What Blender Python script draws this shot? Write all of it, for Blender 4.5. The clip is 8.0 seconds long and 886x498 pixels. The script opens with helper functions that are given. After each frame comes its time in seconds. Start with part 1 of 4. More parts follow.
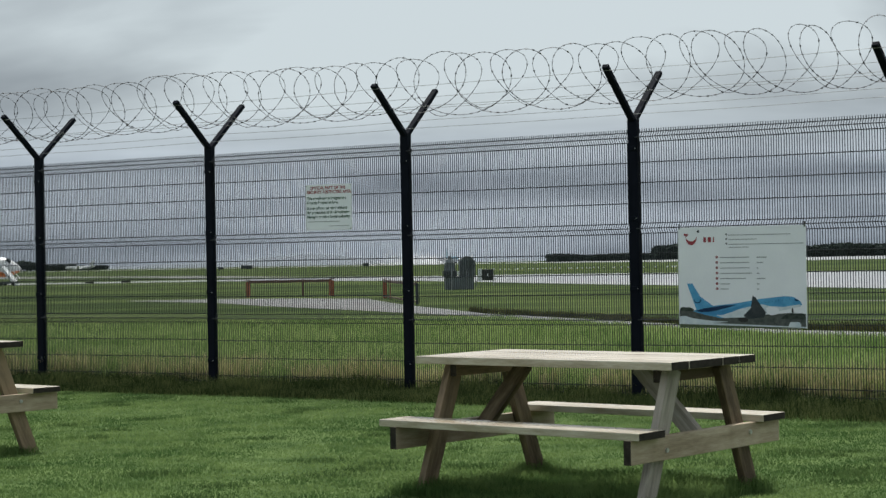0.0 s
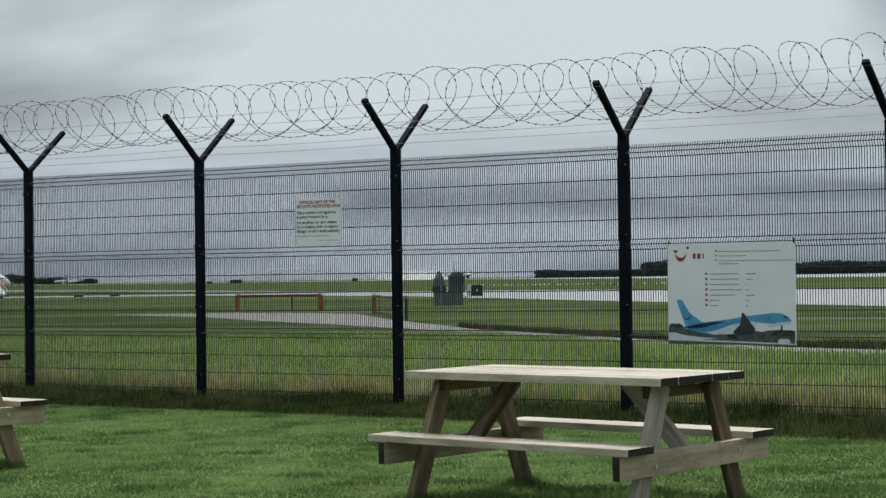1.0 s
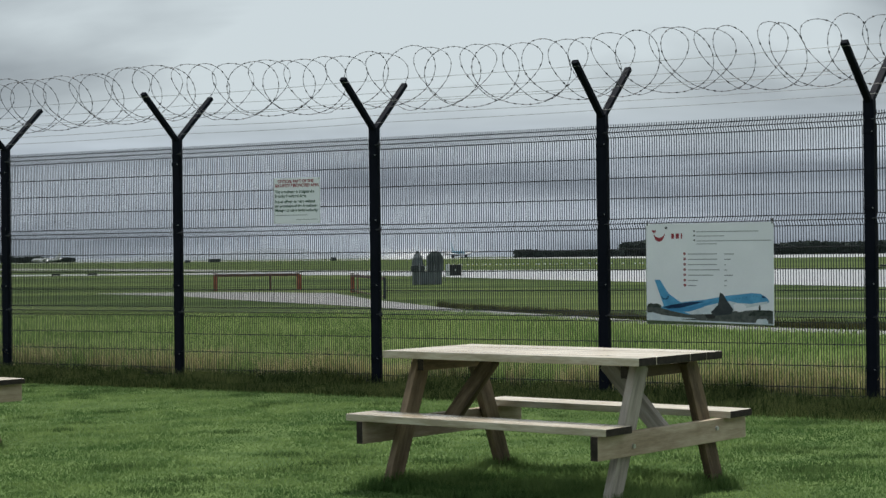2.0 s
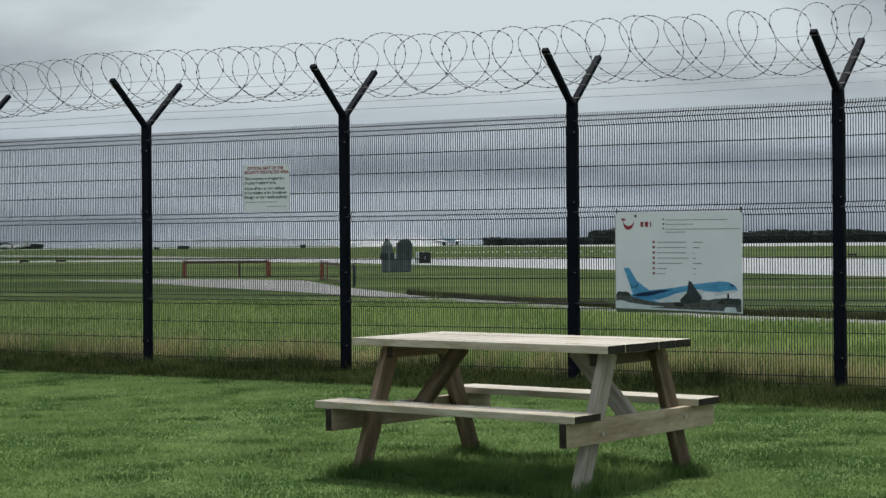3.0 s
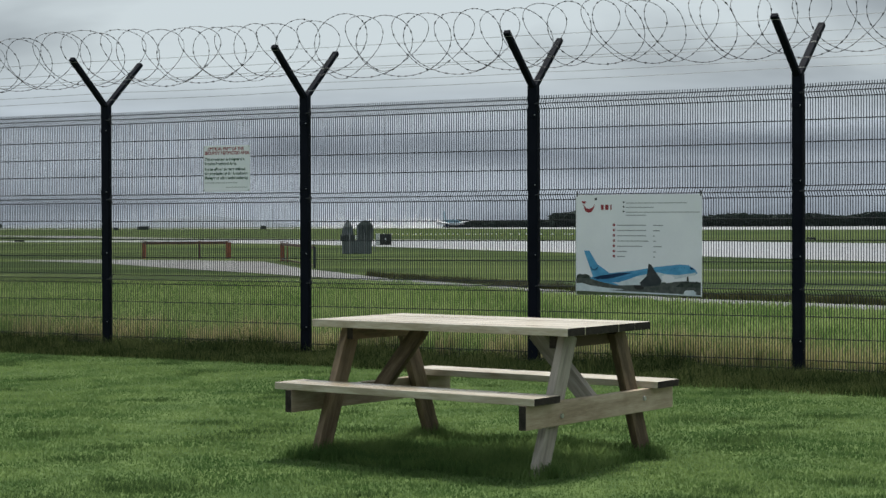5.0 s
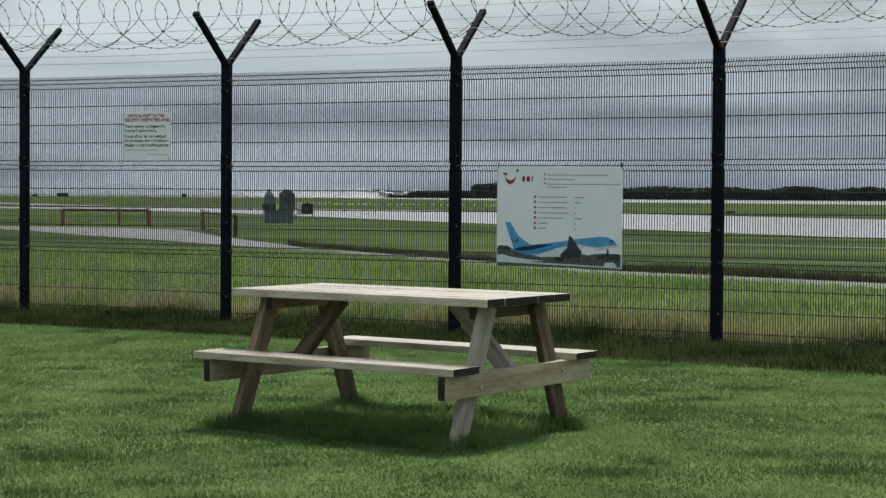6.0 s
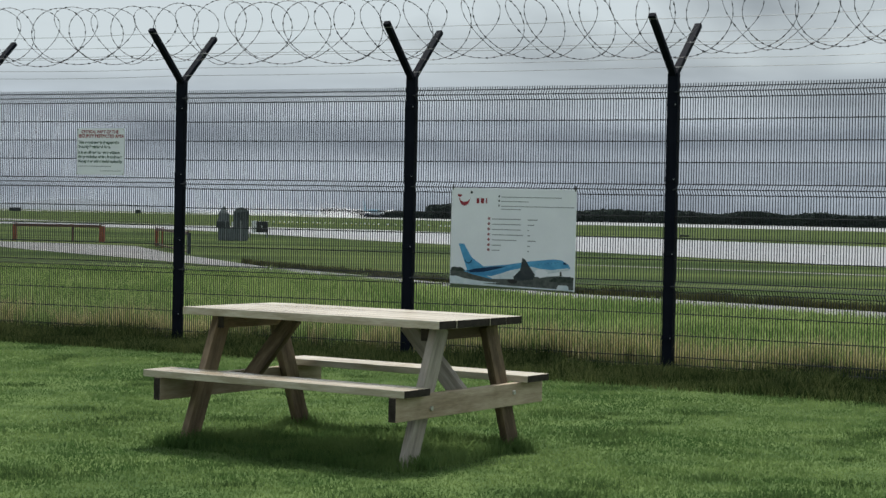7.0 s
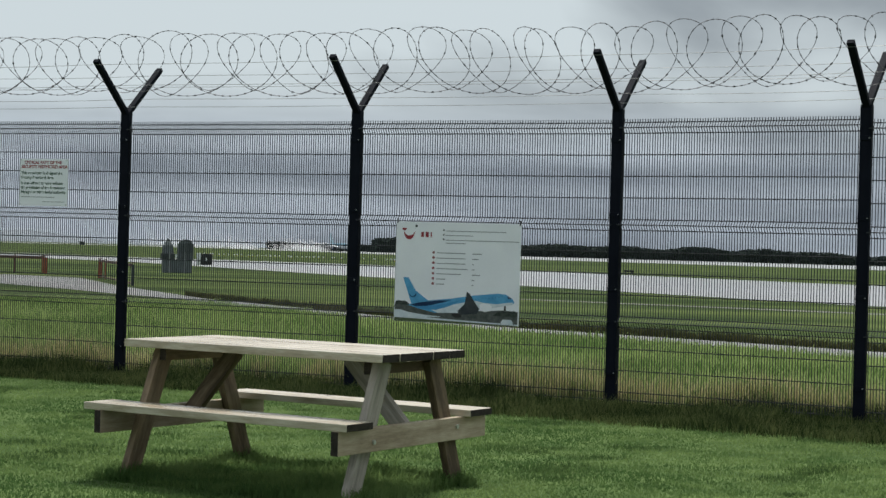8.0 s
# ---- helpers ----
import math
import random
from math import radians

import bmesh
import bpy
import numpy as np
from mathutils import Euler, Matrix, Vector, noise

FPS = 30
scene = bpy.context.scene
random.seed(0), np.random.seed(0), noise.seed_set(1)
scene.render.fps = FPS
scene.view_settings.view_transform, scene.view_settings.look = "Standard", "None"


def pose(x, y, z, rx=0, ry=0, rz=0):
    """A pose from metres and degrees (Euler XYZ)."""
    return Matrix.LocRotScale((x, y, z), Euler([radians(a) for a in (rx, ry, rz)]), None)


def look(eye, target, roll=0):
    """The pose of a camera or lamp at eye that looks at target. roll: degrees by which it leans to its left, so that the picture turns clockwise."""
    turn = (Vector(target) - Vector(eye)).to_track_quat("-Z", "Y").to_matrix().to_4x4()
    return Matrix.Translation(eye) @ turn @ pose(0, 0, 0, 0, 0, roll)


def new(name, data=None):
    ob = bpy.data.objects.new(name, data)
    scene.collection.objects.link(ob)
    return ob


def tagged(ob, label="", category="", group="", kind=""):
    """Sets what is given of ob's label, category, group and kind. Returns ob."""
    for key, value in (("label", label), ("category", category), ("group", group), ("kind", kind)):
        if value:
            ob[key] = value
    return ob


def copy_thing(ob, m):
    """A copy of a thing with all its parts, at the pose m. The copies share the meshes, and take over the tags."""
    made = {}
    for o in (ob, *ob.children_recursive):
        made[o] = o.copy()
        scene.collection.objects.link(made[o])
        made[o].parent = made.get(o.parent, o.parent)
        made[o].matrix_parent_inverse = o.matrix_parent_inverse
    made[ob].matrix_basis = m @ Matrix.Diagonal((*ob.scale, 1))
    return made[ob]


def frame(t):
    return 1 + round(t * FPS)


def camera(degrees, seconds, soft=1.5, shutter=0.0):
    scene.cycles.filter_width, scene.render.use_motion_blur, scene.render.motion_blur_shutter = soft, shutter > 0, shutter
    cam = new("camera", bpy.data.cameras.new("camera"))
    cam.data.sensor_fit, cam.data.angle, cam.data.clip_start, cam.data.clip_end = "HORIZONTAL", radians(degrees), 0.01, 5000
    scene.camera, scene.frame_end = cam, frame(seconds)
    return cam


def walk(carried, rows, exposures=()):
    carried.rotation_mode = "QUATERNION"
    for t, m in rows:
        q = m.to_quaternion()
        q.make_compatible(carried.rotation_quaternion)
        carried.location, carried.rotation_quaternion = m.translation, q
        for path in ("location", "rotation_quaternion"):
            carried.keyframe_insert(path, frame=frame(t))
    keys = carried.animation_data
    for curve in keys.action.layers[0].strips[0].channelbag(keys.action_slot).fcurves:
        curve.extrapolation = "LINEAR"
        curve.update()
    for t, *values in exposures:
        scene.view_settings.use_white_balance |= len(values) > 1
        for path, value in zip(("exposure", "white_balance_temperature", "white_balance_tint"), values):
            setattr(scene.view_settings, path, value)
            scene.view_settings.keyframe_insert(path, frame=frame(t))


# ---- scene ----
cam = camera(27.6, 8.0)
PATH = [
    (0, (0.0, 0.0, 1.272), (-0.002, 2.0, 1.287), -1.1),
    (0.5, (0.003, 0.026, 1.272), (0.001, 2.026, 1.295), -1.0),
    (1, (-0.001, 0.016, 1.268), (0.009, 2.016, 1.3), -0.8),
    (1.5, (0.0, 0.031, 1.268), (0.019, 2.03, 1.295), -0.7),
    (1.7, (-0.000, 0.031, 1.268), (0.0253, 2.030, 1.2873), -0.7),
    (2.8, (-0.001, 0.027, 1.266), (0.057, 2.026, 1.262), -0.5),
    (3, (-0.001, 0.027, 1.266), (0.066, 2.026, 1.261), -0.5),
    (3.5, (0.001, 0.032, 1.267), (0.077, 2.03, 1.259), -0.7),
    (4, (-0.001, 0.033, 1.264), (0.083, 2.031, 1.243), -0.5),
    (5.3, (-0.001, 0.028, 1.266), (0.1228, 2.024, 1.2399), -0.1),
    (5.5, (-0.001, 0.028, 1.266), (0.137, 2.023, 1.238), -0.0),
    (5.8, (0.002, 0.033, 1.266), (0.182, 2.024, 1.223), 0.2),
    (6, (0.005, 0.036, 1.266), (0.202, 2.025, 1.208), 0.4),
    (6.2, (0.006, 0.030, 1.269), (0.2098, 2.019, 1.2118), 0.6),
    (6.5, (0.007, 0.02, 1.274), (0.218, 2.008, 1.214), 1.0),
    (7, (0.014, 0.035, 1.273), (0.261, 2.02, 1.238), 1.2),
    (7.5, (0.021, 0.046, 1.271), (0.296, 2.026, 1.243), 1.7),
    (8, (0.023, 0.04, 1.272), (0.329, 2.017, 1.276), 1.6),
]
walk(cam, [(t, look(eye, target, roll)) for t, eye, target, roll in PATH])

# ---- world and light: overcast daylight ----
world = bpy.data.worlds.new("overcast_sky")
scene.world = world
world.use_nodes = True
SUN_EL, SUN_AZ = 62.0, 20.0


def build_sky():
    nt = world.node_tree
    nt.nodes.clear()
    N, K = nt.nodes.new, nt.links.new
    out, bg = N("ShaderNodeOutputWorld"), N("ShaderNodeBackground")
    sky = N("ShaderNodeTexSky")
    sky.sky_type, sky.sun_disc = "NISHITA", False
    sky.sun_elevation, sky.sun_rotation = radians(SUN_EL), radians(SUN_AZ)
    sky.air_density, sky.dust_density = 1.0, 4.0
    tc = N("ShaderNodeTexCoord")
    # flat cloud layers: the direction squeezed in height
    m1 = N("ShaderNodeMapping")
    m1.inputs["Scale"].default_value = (1.7, 1.7, 5.0)
    m1.inputs["Location"].default_value = (SKY_SHIFT[0], SKY_SHIFT[1], SKY_SHIFT[2])
    n1 = N("ShaderNodeTexNoise")
    n1.inputs["Scale"].default_value, n1.inputs["Detail"].default_value = 2.2, 6.0
    n1.inputs["Roughness"].default_value, n1.inputs["Distortion"].default_value = 0.42, 0.7
    m2 = N("ShaderNodeMapping")
    m2.inputs["Scale"].default_value = (2.4, 2.4, 17.0)
    n2 = N("ShaderNodeTexNoise")
    n2.inputs["Scale"].default_value, n2.inputs["Detail"].default_value = 2.0, 4.0
    sep = N("ShaderNodeSeparateXYZ")
    # the cloud base is darker low down towards the rain, paler above
    low = N("ShaderNodeMapRange")
    low.inputs["From Min"].default_value, low.inputs["From Max"].default_value = 0.052, 0.088
    mix_n = N("ShaderNodeMix")
    mix_n.data_type = "FLOAT"
    r_low = N("ShaderNodeValToRGB")
    r_low.color_ramp.elements[0].position, r_low.color_ramp.elements[1].position = 0.36, 0.64
    r_low.color_ramp.elements[0].color, r_low.color_ramp.elements[1].color = (*SKY_LOW[0], 1), (*SKY_LOW[1], 1)
    r_high = N("ShaderNodeValToRGB")
    r_high.color_ramp.elements[0].position, r_high.color_ramp.elements[1].position = 0.36, 0.58
    r_high.color_ramp.elements[0].color, r_high.color_ramp.elements[1].color = (*SKY_HIGH[0], 1), (*SKY_HIGH[1], 1)
    mix = N("ShaderNodeMix")
    mix.data_type = "RGBA"
    fin = N("ShaderNodeMix")
    fin.data_type = "RGBA"
    fin.inputs[0].default_value = 0.94
    skygain = N("ShaderNodeVectorMath")
    skygain.operation = "SCALE"
    skygain.inputs["Scale"].default_value = 0.1
    K(tc.outputs["Generated"], m1.inputs["Vector"])
    K(tc.outputs["Generated"], m2.inputs["Vector"])
    K(m1.outputs[0], n1.inputs["Vector"])
    K(m2.outputs[0], n2.inputs["Vector"])
    K(tc.outputs["Generated"], sep.inputs[0])
    K(sep.outputs["Z"], low.inputs["Value"])
    # the low cloud thins towards the west
    thin = N("ShaderNodeMapRange")
    thin.inputs["From Min"].default_value, thin.inputs["From Max"].default_value = -0.30, 0.02
    thin.inputs["To Min"].default_value, thin.inputs["To Max"].default_value = 0.20, 0.0
    west = N("ShaderNodeMath")
    K(sep.outputs["X"], thin.inputs["Value"])
    K(thin.outputs[0], west.inputs[0])
    K(n2.outputs["Fac"], west.inputs[1])
    K(west.outputs[0], r_low.inputs[0])
    K(n1.outputs["Fac"], r_high.inputs[0])
    K(low.outputs[0], mix.inputs[0])
    K(r_low.outputs[0], mix.inputs[6])
    K(r_high.outputs[0], mix.inputs[7])
    K(sky.outputs[0], skygain.inputs[0])
    K(skygain.outputs[0], fin.inputs[6])
    K(mix.outputs[2], fin.inputs[7])
    # an overcast sky is brightest overhead
    up = N("ShaderNodeMapRange")
    up.interpolation_type = "SMOOTHSTEP"
    up.inputs["From Min"].default_value, up.inputs["From Max"].default_value = 0.14, 0.75
    up.inputs["To Min"].default_value, up.inputs["To Max"].default_value = 1.0, ZENITH
    gain = N("ShaderNodeVectorMath")
    gain.operation = "SCALE"
    K(sep.outputs["Z"], up.inputs["Value"])
    K(fin.outputs[2], gain.inputs[0])
    K(up.outputs[0], gain.inputs["Scale"])
    K(gain.outputs[0], bg.inputs["Color"])
    bg.inputs["Strength"].default_value = 1.0
    K(bg.outputs[0], out.inputs["Surface"])


SKY_SHIFT = (0.3, 0.1, 0.35)
ZENITH = 1.35
SKY_LOW = ((0.235, 0.282, 0.340), (0.50, 0.575, 0.655))
SKY_HIGH = ((0.30, 0.345, 0.38), (0.62, 0.70, 0.735))
build_sky()
sun = new("sun", bpy.data.lights.new("sun", "SUN"))
sun.data.energy, sun.data.angle, sun.data.color = 5.0, radians(10), (1.0, 0.97, 0.92)
a_, e_ = radians(SUN_AZ), radians(SUN_EL)
sun.matrix_world = look((math.sin(a_) * math.cos(e_) * 50, math.cos(a_) * math.cos(e_) * 50, math.sin(e_) * 50), (0, 0, 0))


# ---- materials ----
def mat(name, c1, c2, rough=0.6, scale=8.0, bump=0.0, bump_scale=60.0, stretch=(1, 1, 1), metal=0.0, spec=0.5, island=0.0, coord="Object", rand=0.0, big=0.0, knots=False, ramp=(0.30, 0.70), leafy=0.0):
    """A surface of two colours mixed by noise at two scales, with relief."""
    m = bpy.data.materials.new(name)
    m.use_nodes = True
    nt = m.node_tree
    N, K = nt.nodes.new, nt.links.new
    p = nt.nodes["Principled BSDF"]
    p.inputs["Roughness"].default_value, p.inputs["Metallic"].default_value = rough, metal
    p.inputs["Specular IOR Level"].default_value = spec
    tc, mp = N("ShaderNodeTexCoord"), N("ShaderNodeMapping")
    mp.inputs["Scale"].default_value = stretch
    K(tc.outputs[coord], mp.inputs["Vector"])
    n1, n2 = N("ShaderNodeTexNoise"), N("ShaderNodeTexNoise")
    n1.inputs["Scale"].default_value, n1.inputs["Detail"].default_value = scale, 6
    n2.inputs["Scale"].default_value, n2.inputs["Detail"].default_value = bump_scale, 4
    K(mp.outputs[0], n1.inputs["Vector"])
    K(mp.outputs[0], n2.inputs["Vector"])
    ad = N("ShaderNodeMath")
    ad.operation = "MULTIPLY_ADD"
    ad.inputs[1].default_value, ad.inputs[2].default_value = 0.35, -0.17
    K(n2.outputs["Fac"], ad.inputs[0])
    sm = N("ShaderNodeMath")
    K(n1.outputs["Fac"], sm.inputs[0])
    K(ad.outputs[0], sm.inputs[1])
    last = sm.outputs[0]
    if island or rand:
        src = N("ShaderNodeNewGeometry").outputs["Random Per Island"] if island else N("ShaderNodeObjectInfo").outputs["Random"]
        am = N("ShaderNodeMath")
        am.operation = "MULTIPLY_ADD"
        am.inputs[1].default_value, am.inputs[2].default_value = (island or rand), -(island or rand) / 2
        K(src, am.inputs[0])
        s2 = N("ShaderNodeMath")
        K(last, s2.inputs[0])
        K(am.outputs[0], s2.inputs[1])
        last = s2.outputs[0]
    if big:
        n3 = N("ShaderNodeTexNoise")
        n3.inputs["Scale"].default_value, n3.inputs["Detail"].default_value = scale / 4, 3
        K(tc.outputs[coord], n3.inputs["Vector"])
        bm_ = N("ShaderNodeMath")
        bm_.operation = "MULTIPLY_ADD"
        bm_.inputs[1].default_value, bm_.inputs[2].default_value = big, -big / 2
        K(n3.outputs["Fac"], bm_.inputs[0])
        s3 = N("ShaderNodeMath")
        K(last, s3.inputs[0])
        K(bm_.outputs[0], s3.inputs[1])
        last = s3.outputs[0]
    rp = N("ShaderNodeValToRGB")
    rp.color_ramp.elements[0].position, rp.color_ramp.elements[1].position = ramp
    rp.color_ramp.elements[0].color, rp.color_ramp.elements[1].color = (*c1, 1), (*c2, 1)
    K(last, rp.inputs[0])
    if knots:
        mk, vo, mr = N("ShaderNodeMapping"), N("ShaderNodeTexVoronoi"), N("ShaderNodeMapRange")
        mk.inputs["Scale"].default_value = (3.2, 8.0, 8.0)
        vo.inputs["Scale"].default_value = 1.0
        mr.inputs["From Min"].default_value, mr.inputs["From Max"].default_value = 0.08, 0.21
        mr.inputs["To Min"].default_value, mr.inputs["To Max"].default_value = 0.35, 1.0
        sc = N("ShaderNodeVectorMath")
        sc.operation = "SCALE"
        K(tc.outputs["Object"], mk.inputs["Vector"])
        K(mk.outputs[0], vo.inputs["Vector"])
        K(vo.outputs["Distance"], mr.inputs["Value"])
        K(rp.outputs[0], sc.inputs[0])
        K(mr.outputs[0], sc.inputs["Scale"])
        K(sc.outputs[0], p.inputs["Base Color"])
    else:
        K(rp.outputs[0], p.inputs["Base Color"])
    if leafy:
        # thin leaves let light through
        tl, mx = N("ShaderNodeBsdfTranslucent"), N("ShaderNodeMixShader")
        mx.inputs[0].default_value = leafy
        K(rp.outputs[0], tl.inputs["Color"])
        K(p.outputs[0], mx.inputs[1])
        K(tl.outputs[0], mx.inputs[2])
        K(mx.outputs[0], nt.nodes["Material Output"].inputs["Surface"])
    if bump:
        b = N("ShaderNodeBump")
        b.inputs["Strength"].default_value, b.inputs["Distance"].default_value = bump, 0.01
        K(n2.outputs["Fac"], b.inputs["Height"])
        K(b.outputs[0], p.inputs["Normal"])
    return m


M_LAWN = mat("mown_lawn_soil", (0.042, 0.074, 0.022), (0.084, 0.126, 0.041), 0.95, 4.0, 0.6, 40, spec=0.05, big=0.7)
M_FIELD = mat("airfield_grass", (0.028, 0.047, 0.013), (0.080, 0.106, 0.034), 0.95, 0.22, 0.5, 6, spec=0.03, big=0.9, stretch=(0.05, 1, 1), ramp=(0.41, 0.61))
M_BLADE = mat("lawn_blade", (0.070, 0.130, 0.040), (0.174, 0.252, 0.086), 0.9, 2.4, island=0.05, big=1.1, spec=0.02, leafy=0.5)
M_TUFT = mat("dark_lawn_tuft", (0.048, 0.088, 0.028), (0.095, 0.150, 0.053), 0.9, 5.0, island=0.08, spec=0.02, leafy=0.45)
M_TALL = mat("verge_grass", (0.018, 0.034, 0.010), (0.105, 0.125, 0.046), 0.8, 2.5, island=0.7, big=0.7, spec=0.06, leafy=0.35)
M_BANK = mat("brown_bank_grass", (0.035, 0.042, 0.016), (0.105, 0.100, 0.042), 0.85, 1.5, island=0.7, spec=0.05, leafy=0.35)
M_STRAW = mat("bleached_grass_stalk", (0.34, 0.32, 0.15), (0.62, 0.56, 0.32), 0.8, 3.0, island=0.6, spec=0.06, leafy=0.3)
M_MEADOW = mat("meadow_grass", (0.125, 0.215, 0.055), (0.400, 0.490, 0.190), 0.8, 0.6, island=0.6, big=0.5, spec=0.06, leafy=0.4)
# glossy wet paving; base colour also lightened to boost the reflected sky
M_WET = mat("sky_lightened_wet_paving", (0.18, 0.18, 0.19), (0.28, 0.28, 0.29), 0.28, 0.15, 0.10, 3.0, spec=0.6, stretch=(0.3, 1, 1))
M_ROAD = mat("damp_asphalt", (0.085, 0.086, 0.088), (0.17, 0.17, 0.17), 0.55, 0.6, 0.2, 30, spec=0.35)
M_TRACK = mat("weathered_asphalt", (0.085, 0.088, 0.080), (0.15, 0.15, 0.14), 0.8, 0.6, 0.15, 30, spec=0.2)
M_POST = mat("black_powder_coat", (0.003, 0.0045, 0.009), (0.006, 0.008, 0.014), 0.8, 6, 0.15, 120, spec=0.1)
M_MESH = mat("dark_coated_wire", (0.012, 0.015, 0.019), (0.024, 0.028, 0.033), 0.55, 5, spec=0.35)
M_RAZOR = mat("weathered_barbed_wire", (0.030, 0.032, 0.035), (0.07, 0.07, 0.075), 0.6, 9, metal=0.3)
M_TENSION = mat("galvanised_wire", (0.16, 0.165, 0.17), (0.26, 0.265, 0.27), 0.5, 9, metal=0.5)
# wet pale pine, whitened in its colour for sky sheen on upper faces
M_WOOD = mat("sky_whitened_wet_pine", (0.31, 0.258, 0.184), (0.60, 0.540, 0.440), 0.24, 3.0, 0.14, 22, stretch=(0.9, 6, 6), rand=0.35, spec=0.85, knots=True)
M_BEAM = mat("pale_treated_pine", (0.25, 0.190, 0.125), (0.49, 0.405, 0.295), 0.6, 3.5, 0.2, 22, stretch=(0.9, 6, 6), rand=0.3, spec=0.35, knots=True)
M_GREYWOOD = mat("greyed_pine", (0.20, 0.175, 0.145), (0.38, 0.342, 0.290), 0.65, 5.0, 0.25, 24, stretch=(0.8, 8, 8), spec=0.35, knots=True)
# brown pine, darkened further for the shade under the table top
M_WOOD2 = mat("shaded_brown_treated_pine", (0.080, 0.055, 0.033), (0.265, 0.193, 0.120), 0.7, 4.0, 0.3, 22, stretch=(0.9, 6, 6), rand=0.5, spec=0.3, knots=True)
# end grain, taken near black to include the shade on board ends
M_END = mat("shaded_end_grain", (0.018, 0.015, 0.012), (0.045, 0.037, 0.030), 0.85, 30, 0.3, 90, spec=0.2)
M_BOLT = mat("zinc_bolt", (0.55, 0.55, 0.55), (0.7, 0.7, 0.7), 0.35, 20, metal=0.9)
M_SIGN = mat("white_sign_face", (0.78, 0.785, 0.825), (0.84, 0.845, 0.88), 0.45, 3, spec=0.4)
M_RED = mat("red_print", (0.24, 0.012, 0.025), (0.31, 0.02, 0.035), 0.5, 10)
M_INK = mat("dark_print", (0.03, 0.04, 0.045), (0.06, 0.065, 0.07), 0.6, 10, spec=0.12)
M_GREY_INK = mat("grey_print", (0.20, 0.21, 0.22), (0.26, 0.27, 0.28), 0.6, 10)
M_GREEN_INK = mat("dark_green_print", (0.02, 0.07, 0.045), (0.035, 0.09, 0.06), 0.6, 10)
M_BLUE = mat("light_blue_print", (0.05, 0.26, 0.48), (0.09, 0.36, 0.60), 0.5, 12)
M_NAVY = mat("navy_print", (0.012, 0.03, 0.075), (0.02, 0.05, 0.11), 0.5, 12, spec=0.12)
M_PALE = mat("pale_blue_print", (0.50, 0.57, 0.62), (0.68, 0.72, 0.75), 0.5, 12)
M_PICROAD = mat("grey_runway_print", (0.06, 0.07, 0.065), (0.12, 0.13, 0.12), 0.6, 25, spec=0.12)
M_CYAN = mat("bright_blue_print", (0.03, 0.20, 0.42), (0.05, 0.27, 0.50), 0.5, 12)
M_PICGREEN = mat("dull_green_print", (0.05, 0.075, 0.035), (0.10, 0.13, 0.06), 0.6, 25)
M_DKGRN = mat("dark_tree_print", (0.03, 0.04, 0.035), (0.07, 0.08, 0.07), 0.6, 30, spec=0.12)
M_RUST = mat("faded_red_paint", (0.19, 0.050, 0.020), (0.32, 0.095, 0.04), 0.65, 6, 0.1, 40)
M_RAIL = mat("dull_brown_steel", (0.075, 0.034, 0.024), (0.14, 0.062, 0.042), 0.6, 5)
M_CAB = mat("grey_cabinet_paint", (0.085, 0.10, 0.105), (0.13, 0.15, 0.155), 0.5, 4, spec=0.4)
M_CABDK = mat("dark_cabinet_panel", (0.012, 0.018, 0.02), (0.025, 0.032, 0.035), 0.5, 6)
M_BLACK = mat("black_sign_face", (0.006, 0.006, 0.006), (0.014, 0.014, 0.013), 0.5, 6)
M_YELLOW = mat("yellow_marking", (0.55, 0.42, 0.05), (0.65, 0.50, 0.08), 0.5, 6)
M_WHITE = mat("white_paint", (0.72, 0.73, 0.74), (0.80, 0.81, 0.82), 0.35, 0.3)
M_AIRBLUE = mat("sky_blue_aircraft_paint", (0.06, 0.20, 0.29), (0.10, 0.27, 0.36), 0.3, 0.3)
# fin blue, paled in the paint for the white mist veiling it
M_AIRPALE = mat("misted_blue_aircraft_paint", (0.26, 0.42, 0.51), (0.34, 0.50, 0.58), 0.3, 0.3)
M_ORANGE = mat("orange_aircraft_paint", (0.70, 0.20, 0.03), (0.78, 0.25, 0.05), 0.35, 0.3)
M_TYRE = mat("black_rubber", (0.012, 0.012, 0.012), (0.025, 0.025, 0.025), 0.8, 2)
M_GLASSY = mat("dark_cockpit_glass", (0.01, 0.012, 0.015), (0.02, 0.022, 0.026), 0.12, 2)
# far foliage, greyed and lightened in its colour for haze
M_WOODS = mat("hazed_far_tree_foliage", (0.027, 0.038, 0.034), (0.052, 0.068, 0.056), 0.9, 0.05, island=0.5, spec=0.1)
# the blue-grey of distant haze is mixed into the hill's base colour
M_HILL = mat("hazed_distant_hill", (0.20, 0.225, 0.25), (0.24, 0.265, 0.29), 1.0, 0.004, spec=0.0)
M_FENCEBOARD = mat("grey_roofing", (0.09, 0.10, 0.11), (0.15, 0.16, 0.17), 0.7, 0.2)


def spray_material():
    m = bpy.data.materials.new("water_spray")
    m.use_nodes = True
    nt = m.node_tree
    nt.nodes.clear()
    out, mx = nt.nodes.new("ShaderNodeOutputMaterial"), nt.nodes.new("ShaderNodeMixShader")
    df, tl = nt.nodes.new("ShaderNodeBsdfDiffuse"), nt.nodes.new("ShaderNodeBsdfTranslucent")
    for b in (df, tl):
        b.inputs["Color"].default_value = (0.9, 0.91, 0.92, 1)
    nt.links.new(df.outputs[0], mx.inputs[1])
    nt.links.new(tl.outputs[0], mx.inputs[2])
    nt.links.new(mx.outputs[0], out.inputs["Surface"])
    return m


M_SPRAY = spray_material()


